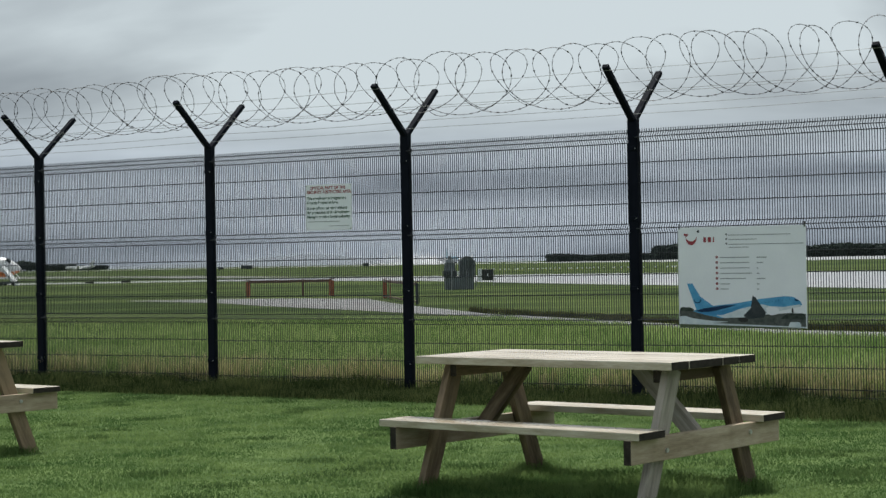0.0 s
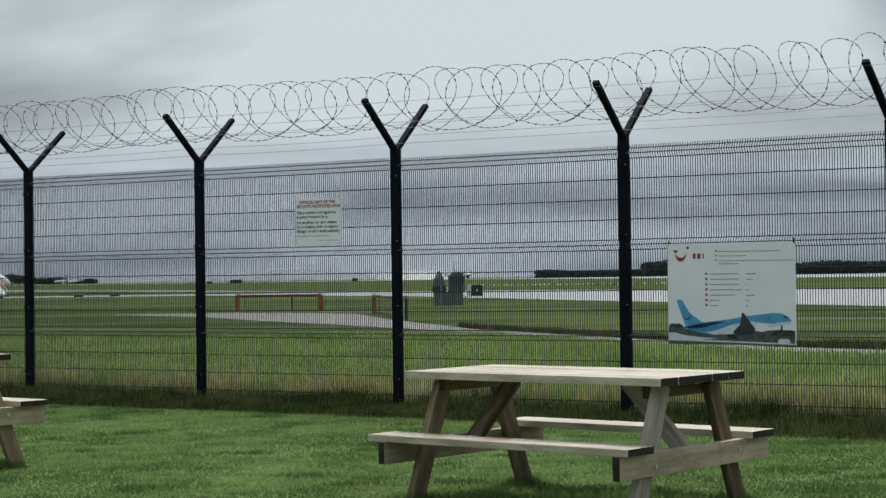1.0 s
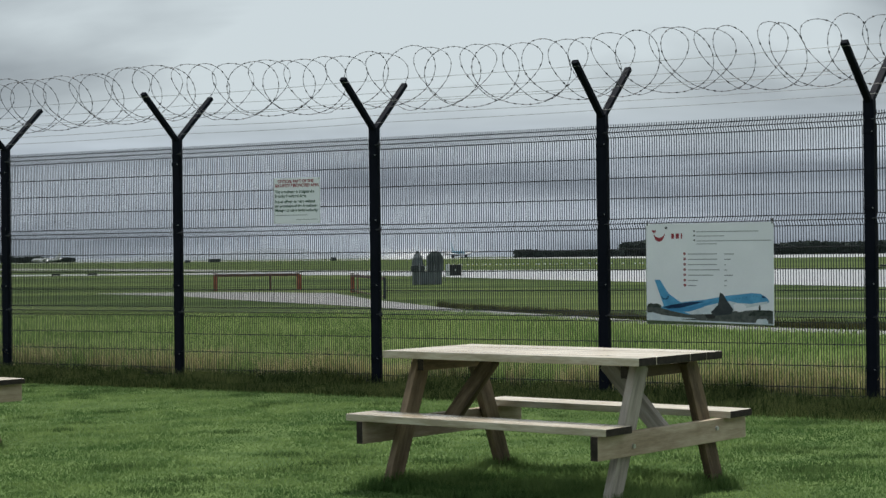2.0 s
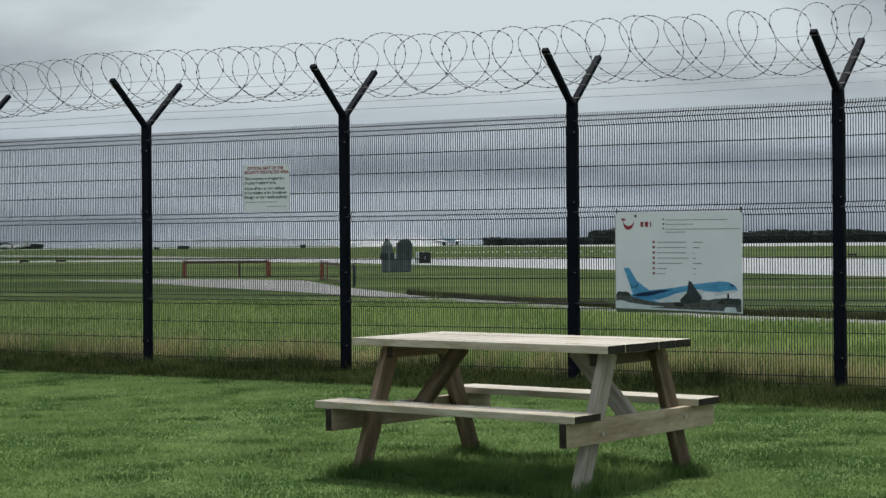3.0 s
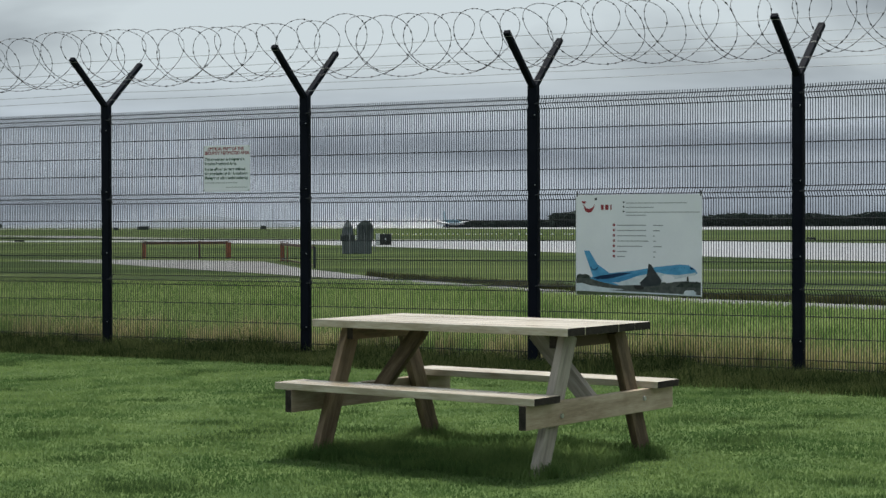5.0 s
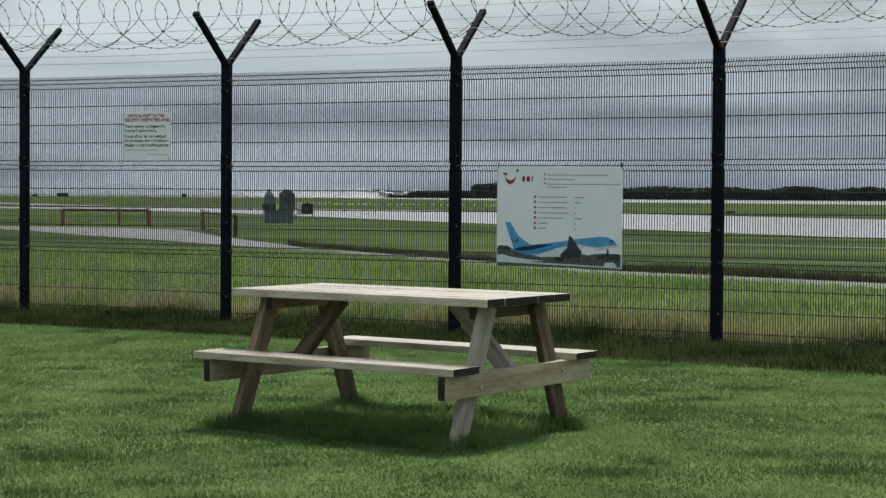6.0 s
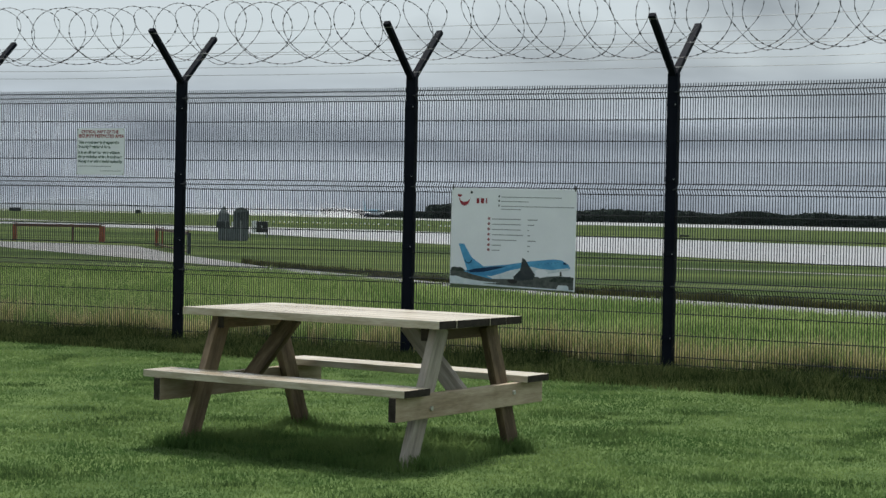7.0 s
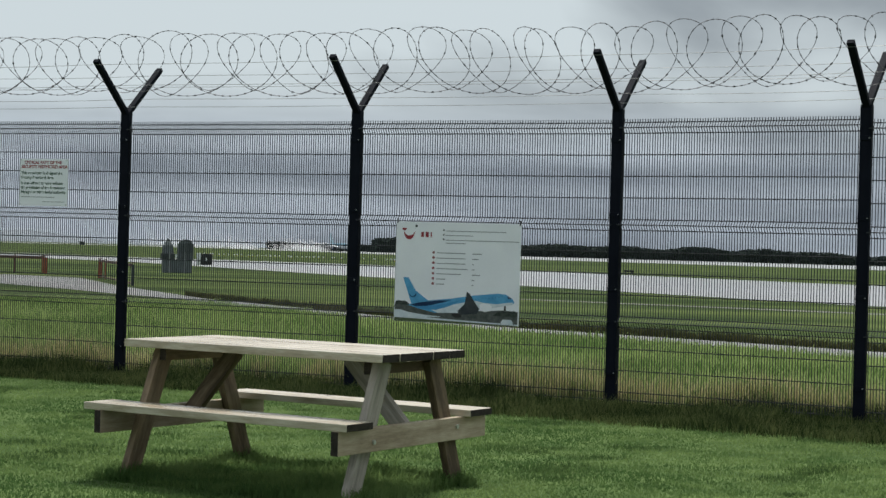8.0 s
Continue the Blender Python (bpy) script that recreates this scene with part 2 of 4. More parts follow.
# ---- mesh helpers ----
def link(name, me, parent=None, m=None, label=""):
    ob = new(name, me)
    if parent is not None:
        ob.parent = parent
    if m is not None:
        ob.matrix_basis = m
    if label:
        tagged(ob, label)
    return ob


def mesh_of(name, bm, *materials, smooth=False):
    me = bpy.data.meshes.new(name)
    bm.normal_update()
    bm.to_mesh(me)
    bm.free()
    for m in materials:
        me.materials.append(m)
    if smooth:
        me.polygons.foreach_set("use_smooth", [True] * len(me.polygons))
    return me


def part(name, bm, material, parent, label="", m=None, smooth=False):
    """One mesh object under a thing or under a part."""
    mats = material if isinstance(material, (tuple, list)) else (material,)
    return link(name, mesh_of(name, bm, *mats, smooth=smooth), parent, m, label)


def thing(name, m=None, label="", category="", group="", kind=""):
    ob = new(name)
    ob.empty_display_size = 0.1
    if m is not None:
        ob.matrix_basis = m
    return tagged(ob, label, category, group, kind)


def box(sx, sy, sz, bevel=0.0, at=(0, 0, 0), bm=None, m=None):
    own = bmesh.new()
    bmesh.ops.create_cube(own, size=1)
    bmesh.ops.scale(own, vec=(sx, sy, sz), verts=own.verts)
    if bevel:
        bmesh.ops.bevel(own, geom=own.edges[:], offset=bevel, segments=2, affect="EDGES", profile=0.6)
    if m is not None:
        bmesh.ops.transform(own, matrix=m, verts=own.verts)
    bmesh.ops.translate(own, vec=at, verts=own.verts)
    if bm is None:
        return own
    return merge(bm, own)


def merge(bm, own):
    tmp = bpy.data.meshes.new("tmp")
    own.to_mesh(tmp)
    own.free()
    bm.from_mesh(tmp)
    bpy.data.meshes.remove(tmp)
    return bm


def cyl(r1, r2, depth, seg=12, at=(0, 0, 0), m=None, bm=None):
    own = bmesh.new()
    bmesh.ops.create_cone(own, cap_ends=True, segments=seg, radius1=r1, radius2=r2, depth=depth)
    if m is not None:
        bmesh.ops.transform(own, matrix=m, verts=own.verts)
    bmesh.ops.translate(own, vec=at, verts=own.verts)
    return own if bm is None else merge(bm, own)


def tubes(paths, r, sides=4):
    """Vertices and faces of round wires along lists of points."""
    V, Fc = [], []
    for pts in paths:
        pts = np.asarray(pts, float)
        tan = np.gradient(pts, axis=0)
        tan /= np.linalg.norm(tan, axis=1)[:, None] + 1e-9
        ref = np.array([0.31, 0.17, 0.93])
        a = np.cross(tan, ref)
        a /= np.linalg.norm(a, axis=1)[:, None] + 1e-9
        b = np.cross(tan, a)
        base = len(V)
        for k in range(sides):
            w = 2 * math.pi * k / sides
            V.extend((pts + r * (math.cos(w) * a + math.sin(w) * b)).tolist())
        n = len(pts)
        for k in range(sides):
            o, q = base + k * n, base + ((k + 1) % sides) * n
            Fc.extend((o + i, o + i + 1, q + i + 1, q + i) for i in range(n - 1))
    return V, Fc


def raw(name, V, Fc, *materials):
    me = bpy.data.meshes.new(name)
    me.from_pydata(V, [], Fc)
    me.update()
    for m in materials:
        me.materials.append(m)
    return me


# ---- plan: the fence runs along D, the airfield lies on the side of NRM ----
P1 = np.array([-4.595, 20.497])
D = np.array([0.8453, -0.5343])
NRM = np.array([0.5343, 0.8453])
YAW_F = math.degrees(math.atan2(D[1], D[0]))
SPACING = 2.50


def along(k, off=0.0):
    p = P1 + D * SPACING * k + NRM * off
    return float(p[0]), float(p[1])


# ---- ground: one sheet ----
def ground():
    bm = bmesh.new()
    rows = [-60, -20, -8, -3, -0.1, 0.6, 2, 6, 14, 30, 60, 120, 250, 600, 1500, 4800]
    cols = [-4800, -1500, -500, -200, -80, -30, -12, -6, 0, 6, 12, 18, 30, 60, 120, 300, 900, 2500, 4800]
    grid = [[bm.verts.new((*(P1 + D * c + NRM * r), 0)) for c in cols] for r in rows]
    for i in range(len(rows) - 1):
        for j in range(len(cols) - 1):
            f = bm.faces.new((grid[i][j], grid[i][j + 1], grid[i + 1][j + 1], grid[i + 1][j]))
            f.material_index = 0 if rows[i] < -0.05 else 1
    bmesh.ops.recalc_face_normals(bm, faces=bm.faces)
    if bm.faces[0].normal.z < 0:
        bmesh.ops.reverse_faces(bm, faces=bm.faces)
    ob = link("ground", mesh_of("ground", bm, M_LAWN, M_FIELD))
    tagged(ob, "mown green lawn and rougher airfield grass", "ground", kind="structure")


def strip(name, far_edge, near_edge, material, z, label, category):
    bm = bmesh.new()
    a = [bm.verts.new((x, y, z)) for x, y in far_edge]
    b = [bm.verts.new((x, y, z)) for x, y in near_edge]
    for i in range(len(a) - 1):
        bm.faces.new((b[i], b[i + 1], a[i + 1], a[i]))
    ob = link(name, mesh_of(name, bm, material))
    return tagged(ob, label, category, kind="structure")


ground()
strip("service_road", [(-12.5, 70.6), (-9.1, 71.1), (-5.6, 68.9), (-2.9, 65.8), (-2.0, 59.9), (-1.3, 55.0), (-0.1, 49.5), (1.0, 44.0), (3.6, 36.9), (5.8, 31.0), (7.4, 28.9), (8.9, 27.0), (10.4, 24.8), (14.5, 19.6), (24, 8)],
      [(-12.4, 70.1), (-8.1, 63.4), (-6.0, 57.8), (-4.4, 53.9), (-2.5, 49.8), (-1.1, 46.2), (-0.1, 44.1), (1.0, 41.3), (3.4, 34.6), (5.6, 29.2), (7.0, 27.4), (8.2, 25.6), (9.5, 23.2), (13, 17.8), (22, 6)],
      M_ROAD, 0.006, "wet grey asphalt service road winding through grass", "road")
strip("service_track", [(8.0, 52.3), (10.2, 51.0), (17.8, 45.1), (60, 11)], [(8.0, 52.2), (9.95, 50.2), (17.35, 43.9), (58, 10.5)], M_TRACK, 0.006, "narrow damp asphalt track across the grass", "road")
strip("taxiway", [(-120, 190), (-20, 175), (3.7, 172), (13.8, 164), (28.5, 143), (41.2, 105), (80, -10)], [(-120, 181), (-20, 158), (-3, 132), (2.8, 111), (7.8, 93), (14.5, 72.8), (20.9, 53), (42, -14)],
      M_WET, 0.006, "wide wet taxiway mirroring the pale sky", "taxiway")
strip("runway", [(-900, 1900), (60, 1560), (328, 1460), (700, 1330), (1500, 1040)], [(-900, 1830), (40, 1180), (100, 510), (154, 440), (190, 330), (420, 200)], M_WET, 0.006, "far wet runway shining under the cloud", "runway")
strip("apron", [(-240, 420), (-90, 384), (-56, 300), (-36, 262), (-16, 199), (-4, 187)], [(-240, 330), (-90, 300), (-48, 261), (-28, 205), (-14, 192), (-4, 183)], M_ROAD, 0.006, "pale wet concrete apron beside parked aircraft", "apron")


# ---- fence ----
POSTS = [along(-1), along(0), along(1), along(2), along(3), along(4), (5.55, 13.78), (7.60, 12.35)]
DROP = [0.0, 0.005, -0.005, -0.015, -0.012, -0.008, -0.035]


fence = thing("security_fence", pose(0, 0, 0), "dark mesh security fence with black Y-topped posts", "fence")


def fence_post(p, yaw):
    post = part("fence_post", box(0.094, 0.066, 2.59, 0.006, (0, 0, 1.255)), M_POST, fence, m=pose(p[0], p[1], 0, 0, 0, yaw))
    for side in (-1, 1):
        L, ang = (0.70 if side < 0 else 0.74), 49.0
        bm = box(0.060, 0.044, L, 0.005, (0, 0, L / 2))
        cyl(0.012, 0.012, 0.07, 8, (0, 0, L * 0.55), pose(0, 0, 0, 0, 90, 0), bm)
        part("arm", bm, M_POST, post, m=pose(0, side * 0.012, 2.535, -side * ang, 0, 0))
    for z in (0.28, 1.00, 1.64, 2.28):
        part("clamp", box(0.090, 0.012, 0.040, 0.004, (0, -0.036, z)), M_POST, post)
        part("bolt", cyl(0.005, 0.005, 0.010, 8, (0.036, -0.046, z), pose(0, 0, 0, 90, 0, 0)), M_GREY_INK, post)
    return post


def fence_panel(a, b, dz):
    ax, ay = a
    dx, dy = b[0] - ax, b[1] - ay
    L, yaw = math.hypot(dx, dy), math.degrees(math.atan2(dy, dx))
    top = 2.470
    folds = [2.440, 1.607, 0.774]
    prof = [(0.0, top)]
    for f in folds:
        prof += [(0.0, f), (-0.036, f - 0.046), (0.0, f - 0.092)]
    prof.append((0.0, 0.02))
    n = round(L / 0.0245)
    xs = [0.04 + (L - 0.08) * i / (n - 1) for i in range(n)]
    V, Fc = [], []
    for x in xs:
        base = len(V)
        j = random.uniform(-0.0015, 0.0015)
        w, d_ = 0.0031, 0.0029
        for y, z in prof:
            V += [(x + j - w, y - d_, z), (x + j + w, y - d_, z), (x + j + w, y + d_, z), (x + j - w, y + d_, z)]
        for i in range(len(prof) - 1):
            o = base + 4 * i
            for k in range(4):
                q = (k + 1) % 4
                Fc.append((o + k, o + q, o + 4 + q, o + 4 + k))
    panel = link("mesh_panel", raw("mesh_panel", V, Fc, M_MESH), fence, pose(ax, ay, dz, 0, 0, yaw))
    V, Fc = tubes([[(0.03, 0, 0), (L / 2, 0, 0), (L - 0.03, 0, 0)]], 0.0048, 6)
    me = raw("cross_wire", V, Fc, M_MESH)
    zs = []
    for f in folds:
        zs += [(0.004, f), (-0.040, f - 0.046), (0.004, f - 0.092)]
        zs += [(-0.006, f - 0.092 - 0.185 * k) for k in (1, 2, 3)]
    zs.append((-0.006, 0.06))
    for y, z in zs:
        link("cross_wire", me, panel, pose(0, y, z))
    return panel


for k, p in enumerate(POSTS):
    q0, q1 = POSTS[max(k - 1, 0)], POSTS[min(k + 1, len(POSTS) - 1)]
    fence_post(p, math.degrees(math.atan2(q1[1] - q0[1], q1[0] - q0[0])))
for k in range(len(POSTS) - 1):
    fence_panel(POSTS[k], POSTS[k + 1], DROP[k])


def fence_line(s):
    """Point and direction at s metres from the first post."""
    for a, b in zip(POSTS[:-1], POSTS[1:]):
        L = math.hypot(b[0] - a[0], b[1] - a[1])
        if s <= L or b is POSTS[-1]:
            d = np.array([(b[0] - a[0]) / L, (b[1] - a[1]) / L])
            return np.array(a) + d * s, d
        s -= L


def coil_points(seed, pitch, amp, r, z0, phase, pinch, total=18.9, step=72):
    """A stretched, uneven coil along the fence top; each turn leans along the fence."""
    rnd = random.Random(seed)
    turns = int(total / pitch) + 1
    A = [amp * rnd.uniform(0.80, 1.18) for _ in range(turns + 2)]
    rad = [rnd.uniform(0.93, 1.08) for _ in range(turns + 2)]
    lift = [rnd.uniform(-0.03, 0.03) for _ in range(turns + 2)]
    slip = [rnd.uniform(-0.06, 0.06) for _ in range(turns + 2)]
    twist = [rnd.uniform(-0.4, 0.4) for _ in range(turns + 2)]
    ease = lambda a, k, f: a[k] * (1 - f) + a[k + 1] * f
    pts = []
    for i in range(turns * step):
        u = i / step
        k, fr = int(u), u - int(u)
        fr = fr * fr * (3 - 2 * fr)
        th = 2 * math.pi * u + phase
        R_ = r * ease(rad, k, fr)
        wide = 1 + pinch * math.sin(th)
        s = pitch * u + ease(slip, k, fr) + ease(A, k, fr) * wide * math.cos(th + ease(twist, k, fr))
        p, d = fence_line(min(max(s, 0.0), total))
        n = np.array([-d[1], d[0]])
        h = R_ * math.sin(th) * (1.0 if math.sin(th) > 0 else 0.94)
        pts.append((*(p + n * R_ * wide * math.cos(th)), z0 + 0.0035 * (10 - s) + ease(lift, k, fr) + h))
    return pts


def barbs_on(pts, gap, seed):
    rnd = random.Random(seed)
    V, Fc = [], []
    P = np.array(pts)
    acc = 0.0
    for i in range(1, len(P) - 1):
        acc += np.linalg.norm(P[i] - P[i - 1])
        if acc > gap:
            acc = 0.0
            t = (P[i + 1] - P[i - 1]) / (np.linalg.norm(P[i + 1] - P[i - 1]) + 1e-9)
            a = np.cross(t, (rnd.uniform(-1, 1), rnd.uniform(-1, 1), rnd.uniform(-1, 1)))
            a /= np.linalg.norm(a) + 1e-9
            b = np.cross(t, a)
            o = len(V)
            e = 0.024
            V += [tuple(P[i] + t * e), tuple(P[i] - t * e), tuple(P[i] + a * 0.0085), tuple(P[i] - a * 0.0085), tuple(P[i] + b * 0.0065), tuple(P[i] - b * 0.0065)]
            Fc += [(o, o + 2, o + 4), (o, o + 4, o + 3), (o, o + 3, o + 5), (o, o + 5, o + 2), (o + 1, o + 4, o + 2), (o + 1, o + 3, o + 4), (o + 1, o + 5, o + 3), (o + 1, o + 2, o + 5)]
    return V, Fc


def razor_coil():
    coil = thing("razor_wire_coil", pose(0, 0, 0), "coiled barbed razor wire stretched along the fence top", "razor wire")
    # wide barbed turns, and thinner turns between them that pinch together at the foot
    for seed, pitch, amp, r, phase, pinch, wire, gap in ((7, 0.49, 0.215, 0.294, 0.4, 0.0, 0.0026, 0.058), (19, 0.49, 0.125, 0.290, 3.4, 0.50, 0.0026, 0.11)):
        pts = coil_points(seed, pitch, amp, r, 2.995, phase, pinch)
        V, Fc = tubes([pts], wire, 4)
        link("coil_wire", raw("coil_wire", V, Fc, M_RAZOR), coil)
        ob = link("barbing", raw("barbing", *barbs_on(pts, gap, seed), M_RAZOR), coil)
        ob["kind"] = "stuff"


razor_coil()


def tension_wire(off, z, wave):
    pts = []
    for i in range(121):
        s = 18.9 * i / 120
        p, d = fence_line(s)
        n = np.array([-d[1], d[0]])
        pts.append((*(p + n * off), z - 0.008 * math.sin(math.pi * ((s / 2.5) % 1)) + wave * math.sin(s * 1.7)))
    V, Fc = tubes([pts], 0.0022, 4)
    ob = link("straight_wire", raw("straight_wire", V, Fc, M_TENSION))
    tagged(ob, "straight galvanised strand strung between fence arms", "wire", "strands on the fence arms")


for off, z, wv in ((0.53, 2.955, 0.004), (0.36, 2.825, 0.003), (0.18, 2.69, 0.004), (-0.53, 2.955, 0.003), (-0.30, 2.78, 0.004), (0.0, 2.60, 0.003)):
    tension_wire(off, z, wv)


# ---- signs on the fence ----
def flat(pts, z, bm=None, w=0.003):
    """A thin printed shape in the plane of a sign, x to the right and y up, z proud."""
    bm = bm or bmesh.new()
    f = bm.faces.new([bm.verts.new((x, y, z)) for x, y in pts])
    if f.normal.z < 0:
        f.normal_flip()
    return bm


def bar(x, y, w, h, z, bm=None):
    return flat([(x, y - h / 2), (x + w, y - h / 2), (x + w, y + h / 2), (x, y + h / 2)], z, bm)


def disc(x, y, r, z, bm=None, n=14):
    return flat([(x + r * math.cos(2 * math.pi * i / n), y + r * math.sin(2 * math.pi * i / n)) for i in range(n)], z, bm)


def text(body, size, x, y, z, material, parent, bold=0.0):
    cu = bpy.data.curves.new("lettering", "FONT")
    cu.body, cu.size, cu.align_x, cu.align_y, cu.offset = body, size, "LEFT", "CENTER", bold
    tmp = bpy.data.objects.new("tmp_text", cu)
    scene.collection.objects.link(tmp)
    me = bpy.data.meshes.new_from_object(tmp.evaluated_get(bpy.context.evaluated_depsgraph_get()))
    me.name = "lettering"
    bpy.data.objects.remove(tmp)
    me.materials.clear()
    me.materials.append(material)
    return link("lettering", me, parent, pose(x, y, z))


def face_pose(x, y, z, yaw, tilt=0.0):
    """A sign's face: local x along the fence, local y up, local z out of the fence towards the lawn."""
    return pose(x, y, z, 90, 0, yaw) @ pose(0, 0, 0, 0, 0, tilt)


def airliner_sign():
    W, H = 1.205, 0.898
    cx, cy = 2.637 - NRM[0] * 0.062, 15.926 - NRM[1] * 0.062
    sign = thing("information_board", face_pose(cx, cy, 1.092, YAW_F, -0.2), "white printed board with blue airliner hung on mesh fence", "sign")
    part("board", box(W, H, 0.006, 0.002), M_SIGN, sign)
    X = lambda u: (u - 0.5) * W
    Y = lambda v: (0.5 - v) * H
    P = lambda pts: [(X(u), Y(v)) for u, v in pts]
    # smile mark: an arc with a dot
    bm = bmesh.new()
    arc = []
    for i in range(17):
        w = math.pi * (1.00 + 0.93 * i / 16)
        arc.append((0.108 + 0.046 * math.cos(w), 0.075 - 0.064 * math.sin(w), 0.010 + 0.016 * math.sin(math.pi * i / 16)))
    for i in range(16):
        (u0, v0, w0), (u1, v1, w1) = arc[i], arc[i + 1]
        flat(P([(u0, v0), (u0, v0 + w0 * 1.5), (u1, v1 + w1 * 1.5), (u1, v1)]), 0.0045, bm)
    flat(P([(0.050, 0.062), (0.050, 0.080), (0.074, 0.092), (0.086, 0.066)]), 0.0048, bm)
    part("emblem_arc", bm, M_RED, sign, "red smiling arc")
    part("emblem_dot", disc(X(0.164), Y(0.042), 0.012, 0.0045), M_INK, sign, "dark dot")
    for x0, w0 in ((0.205, 0.022), (0.240, 0.026), (0.281, 0.010)):
        part("emblem_block", bar(X(x0), Y(0.125), w0 * W, 0.046, 0.0045), M_RED, sign, "red block")
    for v, w0 in ((0.085, 0.48), (0.128, 0.22), (0.176, 0.58), (0.205, 0.16)):
        part("text_line", bar(X(0.405), Y(v), w0 * W, 0.006, 0.0045), M_GREY_INK, sign)
    for v in (0.077, 0.122, 0.168):
        part("bullet", disc(X(0.388), Y(v), 0.0085, 0.0045, None, 10), M_INK, sign)
    rows = [(0.300, 0.23, 0.075), (0.352, 0.23, 0.05), (0.404, 0.23, 0.012), (0.456, 0.25, 0.02), (0.508, 0.20, 0.065), (0.560, 0.075, 0.02), (0.610, 0.065, 0.015)]
    for v, w0, w1 in rows:
        part("text_line", bar(X(0.336), Y(v + 0.004), w0 * W, 0.007, 0.0045), M_GREY_INK, sign)
        part("text_line", bar(X(0.622), Y(v + 0.006), w1 * W, 0.008, 0.0045), M_GREY_INK, sign)
        dot = part("list_dot", disc(X(0.310), Y(v), 0.0125, 0.0045, None, 12), M_RED, sign, "small red dot")
        part("dot_number", disc(X(0.310), Y(v), 0.0050, 0.0052, None, 8), M_GREY_INK, dot)
    # printed airliner picture
    part("picture_treeline", flat(P([(0.004, 0.832), (0.03, 0.818), (0.07, 0.816), (0.10, 0.828), (0.14, 0.838), (0.30, 0.862), (0.60, 0.870), (0.80, 0.856), (0.88, 0.848), (0.992, 0.858), (0.992, 0.955), (0.50, 0.940), (0.004, 0.915)]), 0.0045), M_PICROAD, sign)
    part("picture_bush", flat(P([(0.004, 0.832), (0.012, 0.800), (0.035, 0.790), (0.06, 0.796), (0.085, 0.792), (0.11, 0.806), (0.13, 0.832)]), 0.0047), M_DKGRN, sign)
    part("picture_bush", flat(P([(0.80, 0.905), (0.83, 0.868), (0.87, 0.852), (0.92, 0.858), (0.96, 0.850), (0.992, 0.860), (0.992, 0.912)]), 0.0050), M_DKGRN, sign)
    part("picture_runway", flat(P([(0.20, 0.905), (0.45, 0.912), (0.75, 0.912), (0.992, 0.902), (0.992, 0.985), (0.6, 0.968), (0.20, 0.945)]), 0.0048), M_PICROAD, sign)
    part("picture_kerb", flat(P([(0.004, 0.940), (0.6, 0.965), (0.992, 0.982), (0.992, 0.992), (0.6, 0.978), (0.004, 0.958)]), 0.0052), M_PALE, sign)
    part("picture_verge", flat(P([(0.004, 0.960), (0.6, 0.980), (0.992, 0.993), (0.992, 0.998), (0.004, 0.998)]), 0.0050), M_PICGREEN, sign)
    part("picture_spray", flat(P([(0.004, 0.885), (0.05, 0.880), (0.12, 0.905), (0.25, 0.925), (0.40, 0.938), (0.25, 0.950), (0.004, 0.940)]), 0.0049), M_PALE, sign)
    part("picture_van", flat(P([(0.862, 0.962), (0.875, 0.938), (0.94, 0.936), (0.955, 0.958), (0.955, 0.984), (0.862, 0.982)]), 0.0054), M_PALE, sign)
    part("picture_fin", flat(P([(0.068, 0.558), (0.112, 0.558), (0.176, 0.690), (0.278, 0.782), (0.142, 0.822)]), 0.0053), M_BLUE, sign)
    part("picture_fuselage", flat(P([(0.115, 0.833), (0.142, 0.815), (0.278, 0.780), (0.47, 0.752), (0.65, 0.712), (0.83, 0.686), (0.898, 0.692), (0.948, 0.732), (0.966, 0.768), (0.944, 0.789), (0.876, 0.808), (0.786, 0.831), (0.65, 0.865), (0.515, 0.893), (0.334, 0.900), (0.199, 0.865)]), 0.0055), M_BLUE, sign)
    part("picture_belly", flat(P([(0.30, 0.872), (0.42, 0.832), (0.55, 0.790), (0.66, 0.765), (0.72, 0.782), (0.82, 0.790), (0.955, 0.765), (0.944, 0.789), (0.876, 0.808), (0.786, 0.831), (0.65, 0.865), (0.515, 0.893), (0.36, 0.900)]), 0.0057), M_PALE, sign)
    part("picture_stripe", flat(P([(0.130, 0.830), (0.20, 0.805), (0.36, 0.775), (0.46, 0.772), (0.40, 0.795), (0.31, 0.825), (0.20, 0.850)]), 0.0059), M_NAVY, sign)
    part("picture_swoosh", flat(P([(0.150, 0.846), (0.24, 0.838), (0.36, 0.822), (0.46, 0.792), (0.54, 0.766), (0.50, 0.800), (0.43, 0.838), (0.34, 0.872), (0.22, 0.868)]), 0.0060), M_CYAN, sign)
    for k in range(9):
        part("picture_window", disc(X(0.66 + 0.026 * k), Y(0.752 - 0.0045 * k), 0.0032, 0.0060, None, 6), M_NAVY, sign)
    part("picture_cockpit", flat(P([(0.905, 0.712), (0.925, 0.715), (0.943, 0.735), (0.915, 0.733)]), 0.0060), M_NAVY, sign)
    part("picture_nose_gear", flat(P([(0.885, 0.806), (0.897, 0.804), (0.900, 0.848), (0.884, 0.848)]), 0.0062), M_BLACK, sign)
    part("picture_wing", flat(P([(0.587, 0.680), (0.609, 0.696), (0.645, 0.765), (0.690, 0.845), (0.673, 0.893), (0.537, 0.910), (0.515, 0.873), (0.571, 0.803)]), 0.0061), M_INK, sign)
    part("picture_engine", flat(P([(0.690, 0.800), (0.715, 0.787), (0.765, 0.790), (0.790, 0.815), (0.780, 0.860), (0.730, 0.872), (0.695, 0.850)]), 0.0063), M_SIGN, sign)
